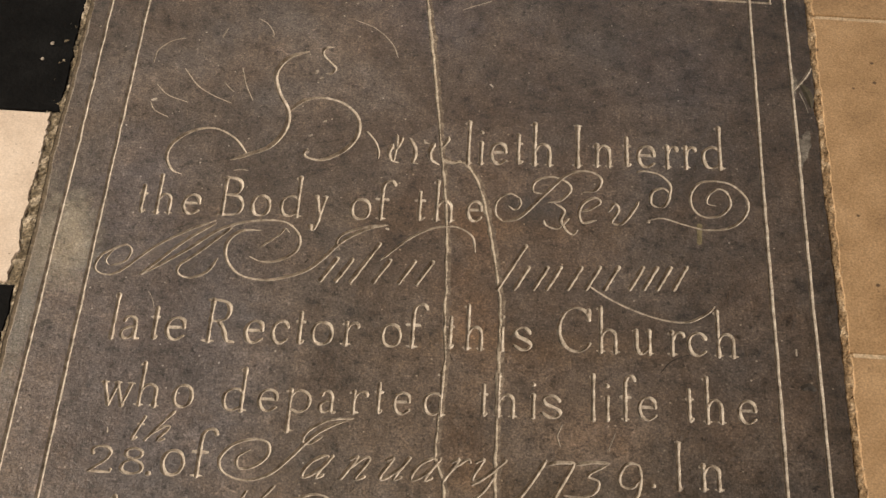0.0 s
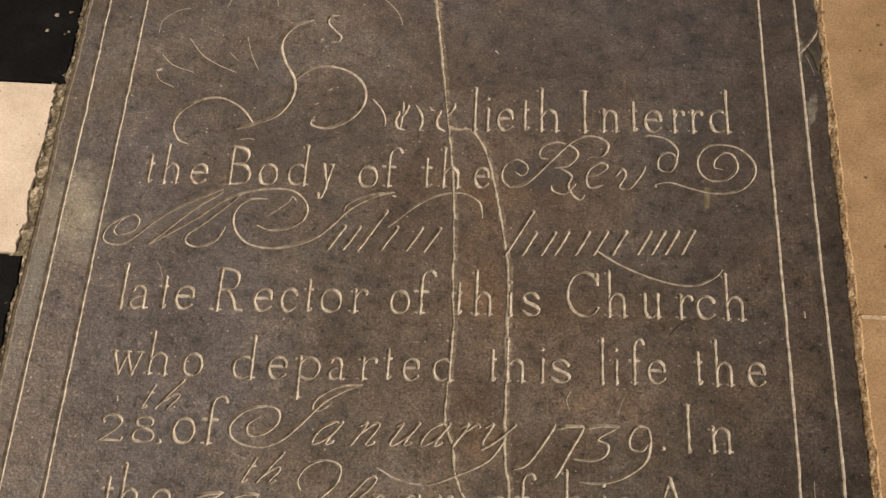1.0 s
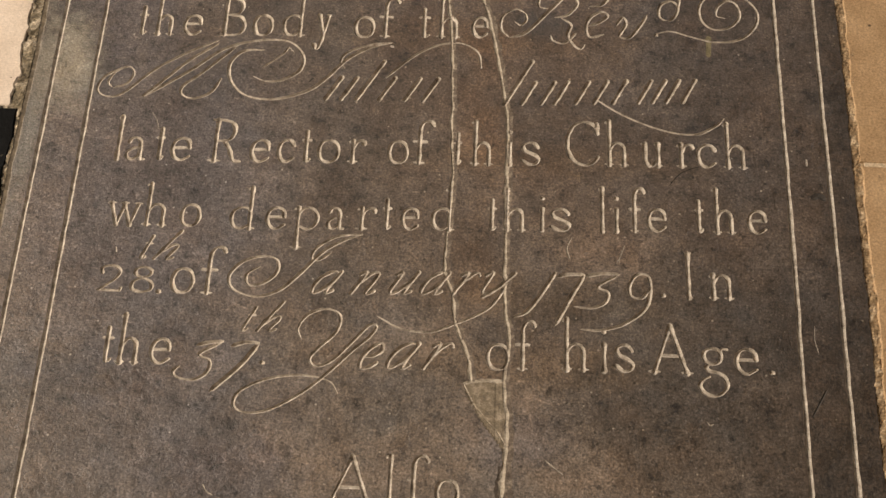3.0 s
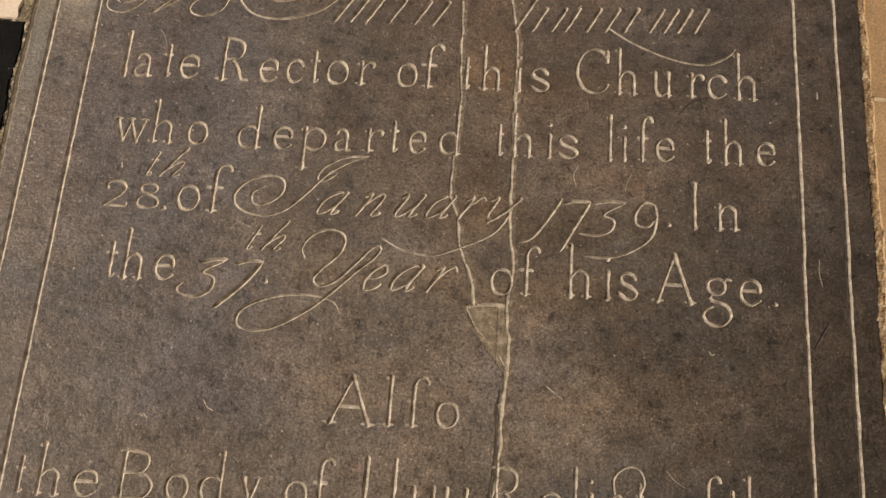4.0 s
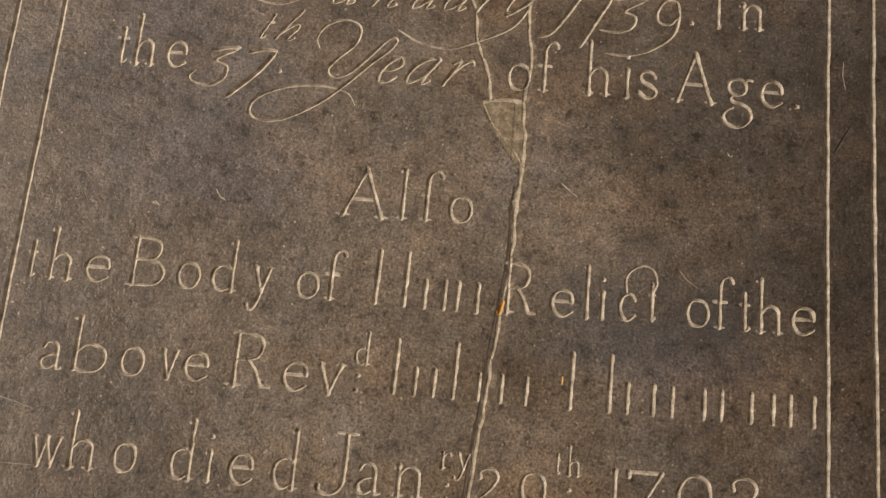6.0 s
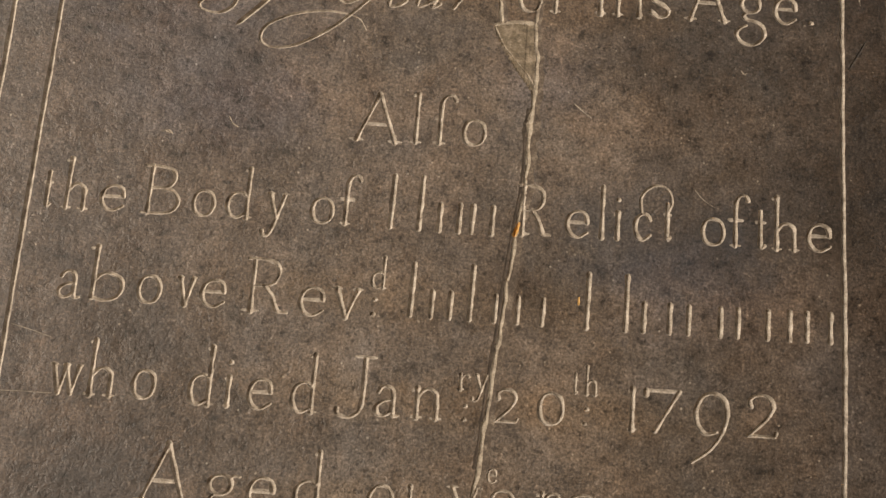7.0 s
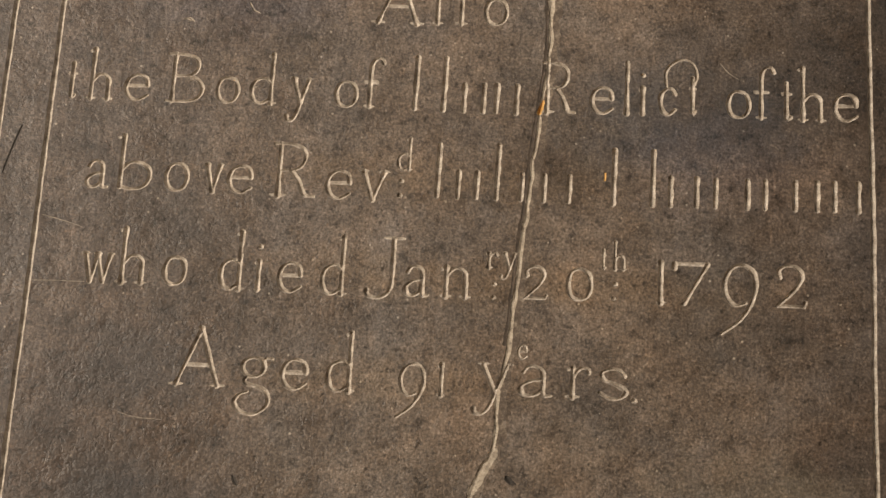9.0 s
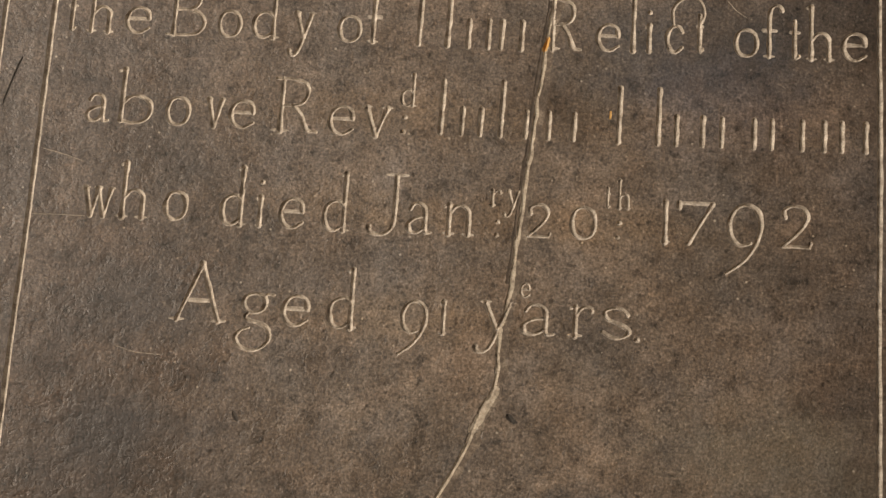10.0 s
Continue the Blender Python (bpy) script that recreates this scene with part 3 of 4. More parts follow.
# ---- the inscription ----
# opening line and its large initial
curve_cut("flourish", [(-0.179, 0.105), (-0.204, 0.092), (-0.217, 0.065), (-0.210, 0.034), (-0.195, 0.004), (-0.195, -0.026), (-0.211, -0.055), (-0.236, -0.070), (-0.256, -0.080)], 1.50)
curve_cut("flourish", [(-0.237, -0.070), (-0.257, -0.045), (-0.284, -0.032), (-0.312, -0.040), (-0.332, -0.062), (-0.335, -0.083), (-0.326, -0.101), (-0.313, -0.107)], 1.10)
curve_cut("flourish", [(-0.192, 0.005), (-0.175, 0.023), (-0.149, 0.028), (-0.123, 0.019), (-0.106, -0.002), (-0.105, -0.030), (-0.120, -0.055), (-0.144, -0.071), (-0.163, -0.069), (-0.168, -0.062), (-0.164, -0.056)], 1.40)
curve_cut("flourish", [(-0.147, 0.115), (-0.158, 0.113), (-0.160, 0.102), (-0.149, 0.088), (-0.142, 0.080), (-0.145, 0.071), (-0.153, 0.069)], 1.00)
curve_cut("flourish", [(-0.093, -0.022), (-0.082, -0.036), (-0.076, -0.052), (-0.076, -0.064)], 0.80)
curve_cut("hairline", [(-0.334, 0.063), (-0.315, 0.037), (-0.294, 0.022), (-0.268, 0.010)], 0.50)
curve_cut("hairline", [(-0.366, 0.034), (-0.349, 0.017), (-0.322, 0.007)], 0.50)
curve_cut("hairline", [(-0.250, 0.157), (-0.238, 0.149), (-0.229, 0.135), (-0.228, 0.126)], 0.50)
curve_cut("hairline", [(-0.123, 0.165), (-0.095, 0.152), (-0.072, 0.127), (-0.063, 0.104)], 0.50)
curve_cut("hairline", [(-0.261, 0.070), (-0.253, 0.042), (-0.241, 0.016)], 0.50)
curve_cut("hairline", [(-0.369, 0.004), (-0.362, -0.009), (-0.343, -0.019)], 0.50)
curve_cut("hairline", [(-0.340, 0.115), (-0.355, 0.110), (-0.365, 0.102), (-0.374, 0.090), (-0.376, 0.069)], 0.50)
curve_cut("hairline", [(-0.250, -0.096), (-0.242, -0.094), (-0.233, -0.095)], 0.50)
curve_cut("hairline", [(-0.280, 0.043), (-0.274, 0.036), (-0.267, 0.029)], 0.50)
curve_cut("hairline", [(-0.289, 0.136), (-0.291, 0.128), (-0.294, 0.120)], 0.50)
# title in script with its spirals
curve_cut("flourish", [(0.082, -0.148), (0.072, -0.136), (0.074, -0.116), (0.089, -0.105), (0.101, -0.111)], 0.80)
curve_cut("flourish", [(0.101, -0.111), (0.102, -0.121), (0.095, -0.129), (0.088, -0.124)], 0.70)
curve_cut("flourish", [(0.082, -0.148), (0.102, -0.139), (0.130, -0.104), (0.159, -0.070), (0.184, -0.063), (0.200, -0.073), (0.194, -0.091), (0.178, -0.096)], 1.10)
curve_cut("flourish", [(0.128, -0.102), (0.117, -0.099), (0.119, -0.084), (0.138, -0.075), (0.157, -0.081), (0.163, -0.093), (0.151, -0.110), (0.136, -0.115)], 0.90)
curve_cut("flourish", [(0.143, -0.115), (0.155, -0.125), (0.151, -0.140), (0.158, -0.155), (0.166, -0.160), (0.171, -0.154)], 1.10)
curve_cut("flourish", [(0.161, -0.137), (0.147, -0.153), (0.133, -0.149), (0.131, -0.142)], 0.80)
curve_cut("flourish", [(0.174, -0.126), (0.188, -0.120), (0.199, -0.109), (0.192, -0.103), (0.178, -0.113), (0.173, -0.129), (0.178, -0.142), (0.194, -0.137)], 1.00)
curve_cut("flourish", [(0.209, -0.123), (0.217, -0.110), (0.221, -0.120), (0.213, -0.138), (0.225, -0.140), (0.240, -0.118), (0.246, -0.105)], 1.00)
curve_cut("flourish", [(0.271, -0.112), (0.261, -0.106), (0.263, -0.089), (0.276, -0.082), (0.284, -0.091), (0.279, -0.107), (0.271, -0.112)], 1.00)
curve_cut("flourish", [(0.284, -0.094), (0.285, -0.076), (0.272, -0.061), (0.251, -0.057), (0.245, -0.060)], 0.90)
curve_cut("flourish", [(0.257, -0.132), (0.275, -0.128), (0.299, -0.135), (0.328, -0.141), (0.357, -0.135), (0.376, -0.115), (0.379, -0.092), (0.364, -0.072), (0.344, -0.066), (0.322, -0.070), (0.310, -0.089), (0.312, -0.110), (0.326, -0.122), (0.345, -0.118), (0.358, -0.101), (0.354, -0.082), (0.343, -0.078), (0.332, -0.088), (0.330, -0.101), (0.340, -0.104)], 0.90)
curve_cut("flourish", [(0.255, -0.136), (0.257, -0.133), (0.258, -0.136)], 1.00)
# second title, its spiral strokes and the bars that stand for the name
curve_cut("flourish", [(-0.377, -0.246), (-0.382, -0.239), (-0.375, -0.224), (-0.361, -0.216), (-0.354, -0.225), (-0.360, -0.240), (-0.375, -0.247)], 0.70)
curve_cut("flourish", [(-0.370, -0.218), (-0.388, -0.233), (-0.393, -0.250), (-0.383, -0.259), (-0.364, -0.255), (-0.330, -0.218), (-0.294, -0.191), (-0.262, -0.173)], 0.80)
curve_cut("flourish", [(-0.261, -0.177), (-0.292, -0.203), (-0.326, -0.242), (-0.340, -0.257)], 0.90)
curve_cut("flourish", [(-0.338, -0.257), (-0.290, -0.218), (-0.254, -0.185), (-0.216, -0.170), (-0.179, -0.169), (-0.160, -0.188), (-0.162, -0.210), (-0.181, -0.225), (-0.200, -0.228), (-0.215, -0.222)], 1.00)
curve_cut("flourish", [(-0.252, -0.227), (-0.262, -0.247), (-0.280, -0.257), (-0.295, -0.252), (-0.295, -0.240), (-0.277, -0.222), (-0.253, -0.195), (-0.239, -0.179)], 0.90)
curve_cut("flourish", [(-0.205, -0.208), (-0.183, -0.187), (-0.178, -0.178), (-0.172, -0.184)], 0.60)
curve_cut("flourish", [(-0.206, -0.183), (-0.230, -0.186), (-0.244, -0.204), (-0.241, -0.229), (-0.222, -0.249), (-0.189, -0.253), (-0.151, -0.239), (-0.129, -0.218), (-0.108, -0.191), (-0.081, -0.172), (-0.057, -0.164)], 1.10)
curve_cut("flourish", [(-0.057, -0.164), (-0.081, -0.168), (-0.108, -0.181), (-0.115, -0.194), (-0.110, -0.204)], 0.80)
curve_cut("flourish", [(-0.061, -0.215), (-0.031, -0.183), (-0.004, -0.165), (0.024, -0.160), (0.045, -0.172), (0.050, -0.195)], 0.80)
bars(((-0.131, -0.249), (-0.016, -0.245)), (0.017, 0.032), (1, 1, 1.75, 1, 1, 1), (-0.129, -0.111, -0.0935, -0.067, -0.0375, -0.0165))
bars(((0.072, -0.246), (0.29, -0.2295)), (0.016, 0.032), (2, 1, 1, 1, 1, 1, 1, 1, 1, 1, 1), (0.078, 0.098, 0.1205, 0.136, 0.1605, 0.182, 0.204, 0.2335, 0.25, 0.266, 0.285))
curve_cut("flourish", [(0.184, -0.232), (0.212, -0.251), (0.247, -0.267), (0.279, -0.275), (0.302, -0.274), (0.323, -0.261), (0.332, -0.251)], 0.90)
# office and date of death
curve_cut("flourish", [(-0.182, -0.474), (-0.195, -0.484), (-0.192, -0.497), (-0.176, -0.494), (-0.163, -0.480), (-0.164, -0.465), (-0.179, -0.461), (-0.201, -0.469), (-0.214, -0.487), (-0.208, -0.503), (-0.185, -0.511), (-0.160, -0.503), (-0.140, -0.483), (-0.117, -0.454), (-0.096, -0.438), (-0.074, -0.428)], 1.00)
curve_cut("flourish", [(-0.074, -0.428), (-0.100, -0.432), (-0.121, -0.446), (-0.127, -0.459), (-0.120, -0.463), (-0.106, -0.453)], 0.80)
curve_cut("flourish", [(0.088, -0.479), (0.067, -0.512), (0.029, -0.534), (0.003, -0.544), (-0.026, -0.541), (-0.051, -0.528)], 0.90)
curve_cut("numeral", [(0.139, -0.464), (0.122, -0.494), (0.108, -0.514), (0.094, -0.521)], 1.20)
curve_cut("numeral", [(0.142, -0.469), (0.152, -0.466), (0.170, -0.465)], 1.60)
curve_cut("numeral", [(0.170, -0.466), (0.155, -0.495), (0.139, -0.528)], 1.20)
curve_cut("numeral", [(0.172, -0.467), (0.189, -0.463), (0.208, -0.463)], 1.60)
curve_cut("numeral", [(0.207, -0.464), (0.185, -0.479), (0.196, -0.486), (0.192, -0.499), (0.177, -0.506), (0.159, -0.505)], 1.00)
curve_cut("numeral", [(0.243, -0.478), (0.239, -0.463), (0.227, -0.463), (0.219, -0.477), (0.221, -0.489), (0.232, -0.491), (0.241, -0.480)], 1.00)
curve_cut("numeral", [(0.243, -0.476), (0.236, -0.503), (0.213, -0.523), (0.188, -0.532), (0.166, -0.532)], 1.10)
curve_cut("numeral", [(0.254, -0.488), (0.256, -0.486), (0.257, -0.488)], 1.30)
curve_cut("numeral", [(-0.238, -0.572), (-0.226, -0.568), (-0.211, -0.566)], 1.50)
curve_cut("numeral", [(-0.212, -0.567), (-0.235, -0.582), (-0.223, -0.589), (-0.225, -0.603), (-0.238, -0.612), (-0.255, -0.610), (-0.260, -0.603), (-0.254, -0.597)], 1.00)
curve_cut("numeral", [(-0.202, -0.571), (-0.188, -0.566), (-0.173, -0.566)], 1.50)
curve_cut("numeral", [(-0.174, -0.567), (-0.191, -0.593), (-0.219, -0.624)], 1.30)
curve_cut("numeral", [(-0.169, -0.590), (-0.168, -0.588), (-0.166, -0.590)], 1.40)
curve_cut("flourish", [(-0.130, -0.558), (-0.134, -0.546), (-0.125, -0.530), (-0.107, -0.522), (-0.091, -0.528), (-0.093, -0.548), (-0.111, -0.569), (-0.119, -0.582), (-0.111, -0.590), (-0.095, -0.582), (-0.076, -0.560), (-0.059, -0.539), (-0.051, -0.540), (-0.058, -0.553), (-0.075, -0.570), (-0.098, -0.596), (-0.124, -0.621), (-0.157, -0.642), (-0.181, -0.646), (-0.193, -0.638), (-0.188, -0.622), (-0.161, -0.607), (-0.126, -0.601), (-0.097, -0.606), (-0.087, -0.619)], 0.90)
# second inscription
bars(((-0.05, -0.83), (0.056, -0.8285)), (0.0005, 0.028), (1.95, 1.95, 1, 1, 1, 1), (-0.044, -0.016, 0.0038, 0.0230, 0.0357, 0.0553))
curve_cut("flourish", [(0.202, -0.797), (0.201, -0.777), (0.213, -0.765), (0.226, -0.767), (0.231, -0.781), (0.225, -0.797)], 0.80)
bars(((-0.018, -0.918), (0.11, -0.9165)), (0.0005, 0.026), (2.05, 1, 1, 2.1, 1, 1, 1), (-0.0172, 0.0028, 0.0207, 0.0400, 0.0640, 0.0856, 0.1096))
bars(((0.145, -0.9165), (0.387, -0.9115)), (0.0003, 0.028), (1.95, 1.95, 1, 1, 1, 1, 1, 1, 1, 1, 1), (0.1525, 0.19, 0.2073, 0.2322, 0.2504, 0.281, 0.298, 0.3266, 0.3477, 0.3643, 0.387))
# words, line by line
curve_cut("letter", [(-0.055, -0.0234), (-0.0545, -0.0387), (-0.0565, -0.0657)], 0.9)
curve_cut("letter", [(-0.0478, -0.0285), (-0.0542, -0.0451), (-0.058, -0.0455)], 1.3)
curve_cut("letter", [(-0.0590, -0.0400), (-0.0634, -0.0530), (-0.0598, -0.0643), (-0.0505, -0.0681)], 1.4)
curve_cut("letter", [(-0.0385, -0.0285), (-0.0315, -0.0432), (-0.0310, -0.0575), (-0.0335, -0.0657), (-0.0264, -0.0679)], 1.35)
curve_cut("letter", [(-0.0214, -0.0298), (-0.0195, -0.0340), (-0.0144, -0.0347)], 1.3)
curve_cut("letter", [(0.0095, -0.0220), (0.0075, -0.0300), (0.0020, -0.0385)], 1.3)
curve_cut("letter", [(-0.0073, -0.0345), (-0.0125, -0.0471), (-0.0103, -0.0603), (0.0002, -0.0675)], 1.4)
word("lieth", -0.0624, -0.0568, 0.0331, [0.0290, 0.0408, 0.0457, 0.0562, 0.0618, 0.0835, 0.0919, 0.1030, 0.1107, 0.1422])
word("Interrd", -0.0560, -0.0450, 0.0332, [0.1639, 0.1780, 0.1892, 0.2158, 0.2270, 0.2376, 0.2446, 0.2678, 0.2762, 0.2959, 0.2994, 0.3191, 0.3261, 0.3557])
word("the", -0.1684, -0.1650, 0.0288, [-0.3588, -0.3480, -0.3406, -0.3149, -0.3055, -0.2832])
word("Body", -0.1642, -0.1571, 0.0296, [-0.2629, -0.2319, -0.2231, -0.1994, -0.1880, -0.1602, -0.1487, -0.1304])
word("of", -0.1583, -0.1547, 0.0296, [-0.1031, -0.0788, -0.0740, -0.0571])
word("the", -0.1540, -0.1492, 0.0296, [-0.0265, -0.0123, -0.0055, 0.0237, 0.0366, 0.0563])
word("late", -0.3450, -0.3416, 0.0296, [-0.3609, -0.3539, -0.3482, -0.3252, -0.3144, -0.3054, -0.2978, -0.2748])
word("Rector", -0.3424, -0.3336, 0.0295, [-0.2560, -0.2177, -0.2081, -0.1858, -0.1775, -0.1576, -0.1506, -0.1391, -0.1321, -0.1071, -0.0988, -0.0783])
word("of", -0.3332, -0.3313, 0.0295, [-0.0526, -0.0295, -0.0250, -0.0076])
word("this", -0.3306, -0.3255, 0.0295, [0.0226, 0.0309, 0.0406, 0.0675, 0.0823, 0.0894, 0.0984, 0.1203])
word("Church", -0.3234, -0.3176, 0.0304, [0.1493, 0.1879, 0.1931, 0.2215, 0.2350, 0.2602, 0.2744, 0.2951, 0.2983, 0.3209, 0.3280, 0.3571])
word("who", -0.4304, -0.4269, 0.0273, [-0.3587, -0.3183, -0.3183, -0.2891, -0.2761, -0.2537])
word("departed", -0.4281, -0.4163, 0.0271, [-0.2210, -0.1925, -0.1819, -0.1596, -0.1515, -0.1235, -0.1142, -0.0943, -0.0831, -0.0607, -0.0532, -0.0432, -0.0326, -0.0127, 0.0010, 0.0272])
word("this", -0.4151, -0.4106, 0.0279, [0.0635, 0.0729, 0.0791, 0.1066, 0.1204, 0.1266, 0.1323, 0.1548])
word("life", -0.4104, -0.4057, 0.0287, [0.1861, 0.1943, 0.2024, 0.2099, 0.2200, 0.2331, 0.2401, 0.2614])
word("the", -0.4055, -0.4025, 0.0288, [0.2934, 0.3028, 0.3122, 0.3392, 0.3518, 0.3732])
word("28.", -0.5124, -0.5117, 0.0272, [-0.3542, -0.3262, -0.3189, -0.2940, -0.2891, -0.2860], "old")
word("of", -0.5104, -0.5100, 0.0293, [-0.2759, -0.2509, -0.2448, -0.2266])
word("th", -0.4711, -0.4704, 0.0193, [-0.3132, -0.3009, -0.2990, -0.2720], "script")
word("anuary", -0.5041, -0.4948, 0.0279, [-0.1248, -0.0913, -0.0828, -0.0512, -0.0409, -0.0080, -0.0074, 0.0255, 0.0267, 0.0578, 0.0590, 0.0962], "script")
word("In", -0.4889, -0.4868, 0.0294, [0.2783, 0.2881, 0.3040, 0.3328])
word("the", -0.5969, -0.5946, 0.0285, [-0.3384, -0.3260, -0.3231, -0.2965, -0.2871, -0.2652])
word("th", -0.5525, -0.5511, 0.0189, [-0.1939, -0.1801, -0.1783, -0.1526], "script")
word("ear", -0.5905, -0.5855, 0.0303, [-0.0675, -0.0415, -0.0385, -0.0036, -0.0006, 0.0319], "script")
word("of", -0.5844, -0.5821, 0.0290, [0.0663, 0.0907, 0.0972, 0.1126])
word("his", -0.5805, -0.5786, 0.0304, [0.1447, 0.1750, 0.1875, 0.1940, 0.2017, 0.2225])
word("Age.", -0.5792, -0.5745, 0.0292, [0.2362, 0.2855, 0.2944, 0.3224, 0.3290, 0.3534, 0.3659, 0.3695])
word("Al\u017fo", -0.7415, -0.7361, 0.0269, [-0.0937, -0.0391, -0.0329, -0.0205, -0.0098, 0.0037, 0.0195, 0.0431])
word("the", -0.8370, -0.8344, 0.0262, [-0.3860, -0.3771, -0.3682, -0.3399, -0.3299, -0.3050])
word("Body", -0.8345, -0.8306, 0.0261, [-0.2899, -0.2516, -0.2394, -0.2167, -0.2061, -0.1790, -0.1679, -0.1446])
word("of", -0.8313, -0.8299, 0.0260, [-0.1228, -0.1001, -0.0952, -0.0808])
word("Relict", -0.8269, -0.8212, 0.0271, [0.0776, 0.1140, 0.1273, 0.1505, 0.1588, 0.1671, 0.1742, 0.1825, 0.1941, 0.2118, 0.2234, 0.2311])
word("of", -0.8219, -0.8212, 0.0271, [0.2604, 0.2836, 0.2869, 0.3018])
word("the", -0.8226, -0.8193, 0.0276, [0.3134, 0.3244, 0.3283, 0.3575, 0.3641, 0.3884])
word("above", -0.9266, -0.9242, 0.0269, [-0.3571, -0.3341, -0.3248, -0.2937, -0.2806, -0.2572, -0.2441, -0.2234, -0.2196, -0.1950])
word("Rev", -0.9258, -0.9245, 0.0279, [-0.1796, -0.1338, -0.1246, -0.0995, -0.0941, -0.0631])
word("d", -0.8933, -0.8921, 0.0161, [-0.0571, -0.0413])
word(".", -0.9056, -0.9053, 0.0229, [-0.0533, -0.0500])
word(".", -0.9204, -0.9202, 0.0227, [-0.0542, -0.0509])
word("who", -1.0202, -1.0186, 0.0270, [-0.3523, -0.3191, -0.3180, -0.2864, -0.2725, -0.2501])
word("died", -1.0201, -1.0197, 0.0285, [-0.2188, -0.1937, -0.1857, -0.1771, -0.1632, -0.1392, -0.1221, -0.0959])
word("Jan", -1.0179, -1.0164, 0.0289, [-0.0795, -0.0529, -0.0427, -0.0182, -0.0097, 0.0217])
word("ry", -0.9861, -0.9859, 0.0149, [0.0324, 0.0448, 0.0485, 0.0641])
word(".", -1.0030, -1.0028, 0.0219, [0.0411, 0.0443])
word(".", -1.0161, -1.0158, 0.0218, [0.0409, 0.0440])
word("20", -1.0145, -1.0123, 0.0278, [0.0701, 0.0940, 0.1110, 0.1354], "old")
word("th", -0.9817, -0.9810, 0.0138, [0.1426, 0.1479, 0.1527, 0.1677])
word(".", -0.9967, -0.9964, 0.0219, [0.1555, 0.1587])
word(".", -1.0109, -1.0107, 0.0218, [0.1540, 0.1572])
word("1792", -1.0117, -1.0087, 0.0354, [0.1944, 0.2051, 0.2109, 0.2454, 0.2582, 0.2910, 0.3080, 0.3383], "old")
word("Aged", -1.1142, -1.1119, 0.0283, [-0.2575, -0.2028, -0.1897, -0.1592, -0.1524, -0.1267, -0.1094, -0.0816])
word("91", -1.1125, -1.1113, 0.0266, [-0.0417, -0.0171, -0.0067, 0.0022], "old")
word("yars", -1.1078, -1.1051, 0.0282, [0.0302, 0.0652, 0.0704, 0.1017, 0.1121, 0.1361, 0.1439, 0.1710])
word("e", -1.0724, -1.0717, 0.0129, [0.0670, 0.0769])
word(".", -1.1074, -1.1072, 0.0265, [0.1758, 0.1789])
# cracks across the stone, filled with pale grit
crack_cut([(-0.035, 0.241), (-0.031, 0.210), (-0.023, 0.150), (-0.014, 0.081), (-0.006, 0.016), (0.003, -0.056), (0.009, -0.109), (0.014, -0.159), (0.017, -0.225), (0.019, -0.287), (0.022, -0.348), (0.019, -0.422), (0.018, -0.465), (0.028, -0.499), (0.033, -0.533), (0.046, -0.566), (0.051, -0.598)], 1.00)
crack_cut([(0.004, -0.058), (0.016, -0.063), (0.030, -0.061), (0.044, -0.080), (0.056, -0.113), (0.066, -0.163), (0.076, -0.220), (0.082, -0.267), (0.083, -0.313), (0.083, -0.373), (0.084, -0.462), (0.085, -0.510), (0.090, -0.551), (0.086, -0.597), (0.090, -0.653), (0.086, -0.716), (0.086, -0.765), (0.081, -0.813), (0.074, -0.878), (0.071, -0.924), (0.066, -0.969), (0.059, -1.059), (0.051, -1.113), (0.049, -1.155), (0.035, -1.187), (0.024, -1.219), (0.001, -1.264), (-0.017, -1.292)], 1.15)
crack_cut([(0.045, -0.604), (0.057, -0.627), (0.077, -0.651), (0.090, -0.669)], 0.60)
# scratches and worn marks
scratch_cut([(-0.4378, -0.9158), (-0.4318, -0.8907), (-0.4246, -0.8660)], 1.20)
scratch_cut([(-0.2778, -0.7457), (-0.2730, -0.7478), (-0.2679, -0.7480)], 0.90, False)
scratch_cut([(-0.2144, -0.7255), (-0.2101, -0.7332), (-0.2034, -0.7370)], 0.90, False)
scratch_cut([(0.1287, -0.6828), (0.1375, -0.6902), (0.1475, -0.6975)], 0.90, False)
scratch_cut([(-0.3943, -0.9567), (-0.3748, -0.9611), (-0.3551, -0.9666)], 0.45, False)
scratch_cut([(-0.3995, -1.0218), (-0.3781, -1.0210), (-0.3459, -1.0206)], 0.45, False)
scratch_cut([(-0.3023, -1.1421), (-0.2834, -1.1467), (-0.2597, -1.1478)], 0.45, False)
scratch_cut([(0.2965, -0.6320), (0.2995, -0.6362), (0.3030, -0.6347)], 0.90, False)
scratch_cut([(-0.2795, -0.7475), (-0.2724, -0.7456), (-0.2678, -0.7495)], 0.90, False)
scratch_cut([(-0.3255, -0.2792), (-0.3199, -0.2869), (-0.3145, -0.3023)], 0.35, False)
scratch_cut([(0.2526, -0.7650), (0.2612, -0.7751), (0.2725, -0.7826)], 0.45, False)
scratch_cut([(0.2051, -0.4491), (0.2098, -0.4401), (0.2145, -0.4268)], 0.45, False)
scratch_cut([(0.2653, -0.3465), (0.2810, -0.3278), (0.3042, -0.3172)], 0.55)
scratch_cut([(0.1548, -0.4477), (0.1510, -0.4335), (0.1563, -0.4186)], 0.80, False)
scratch_cut([(0.2154, -0.4247), (0.2098, -0.4375), (0.2079, -0.4500)], 0.45, False)
scratch_cut([(0.4165, -0.5151), (0.4156, -0.5320), (0.4188, -0.5484)], 0.45, False)
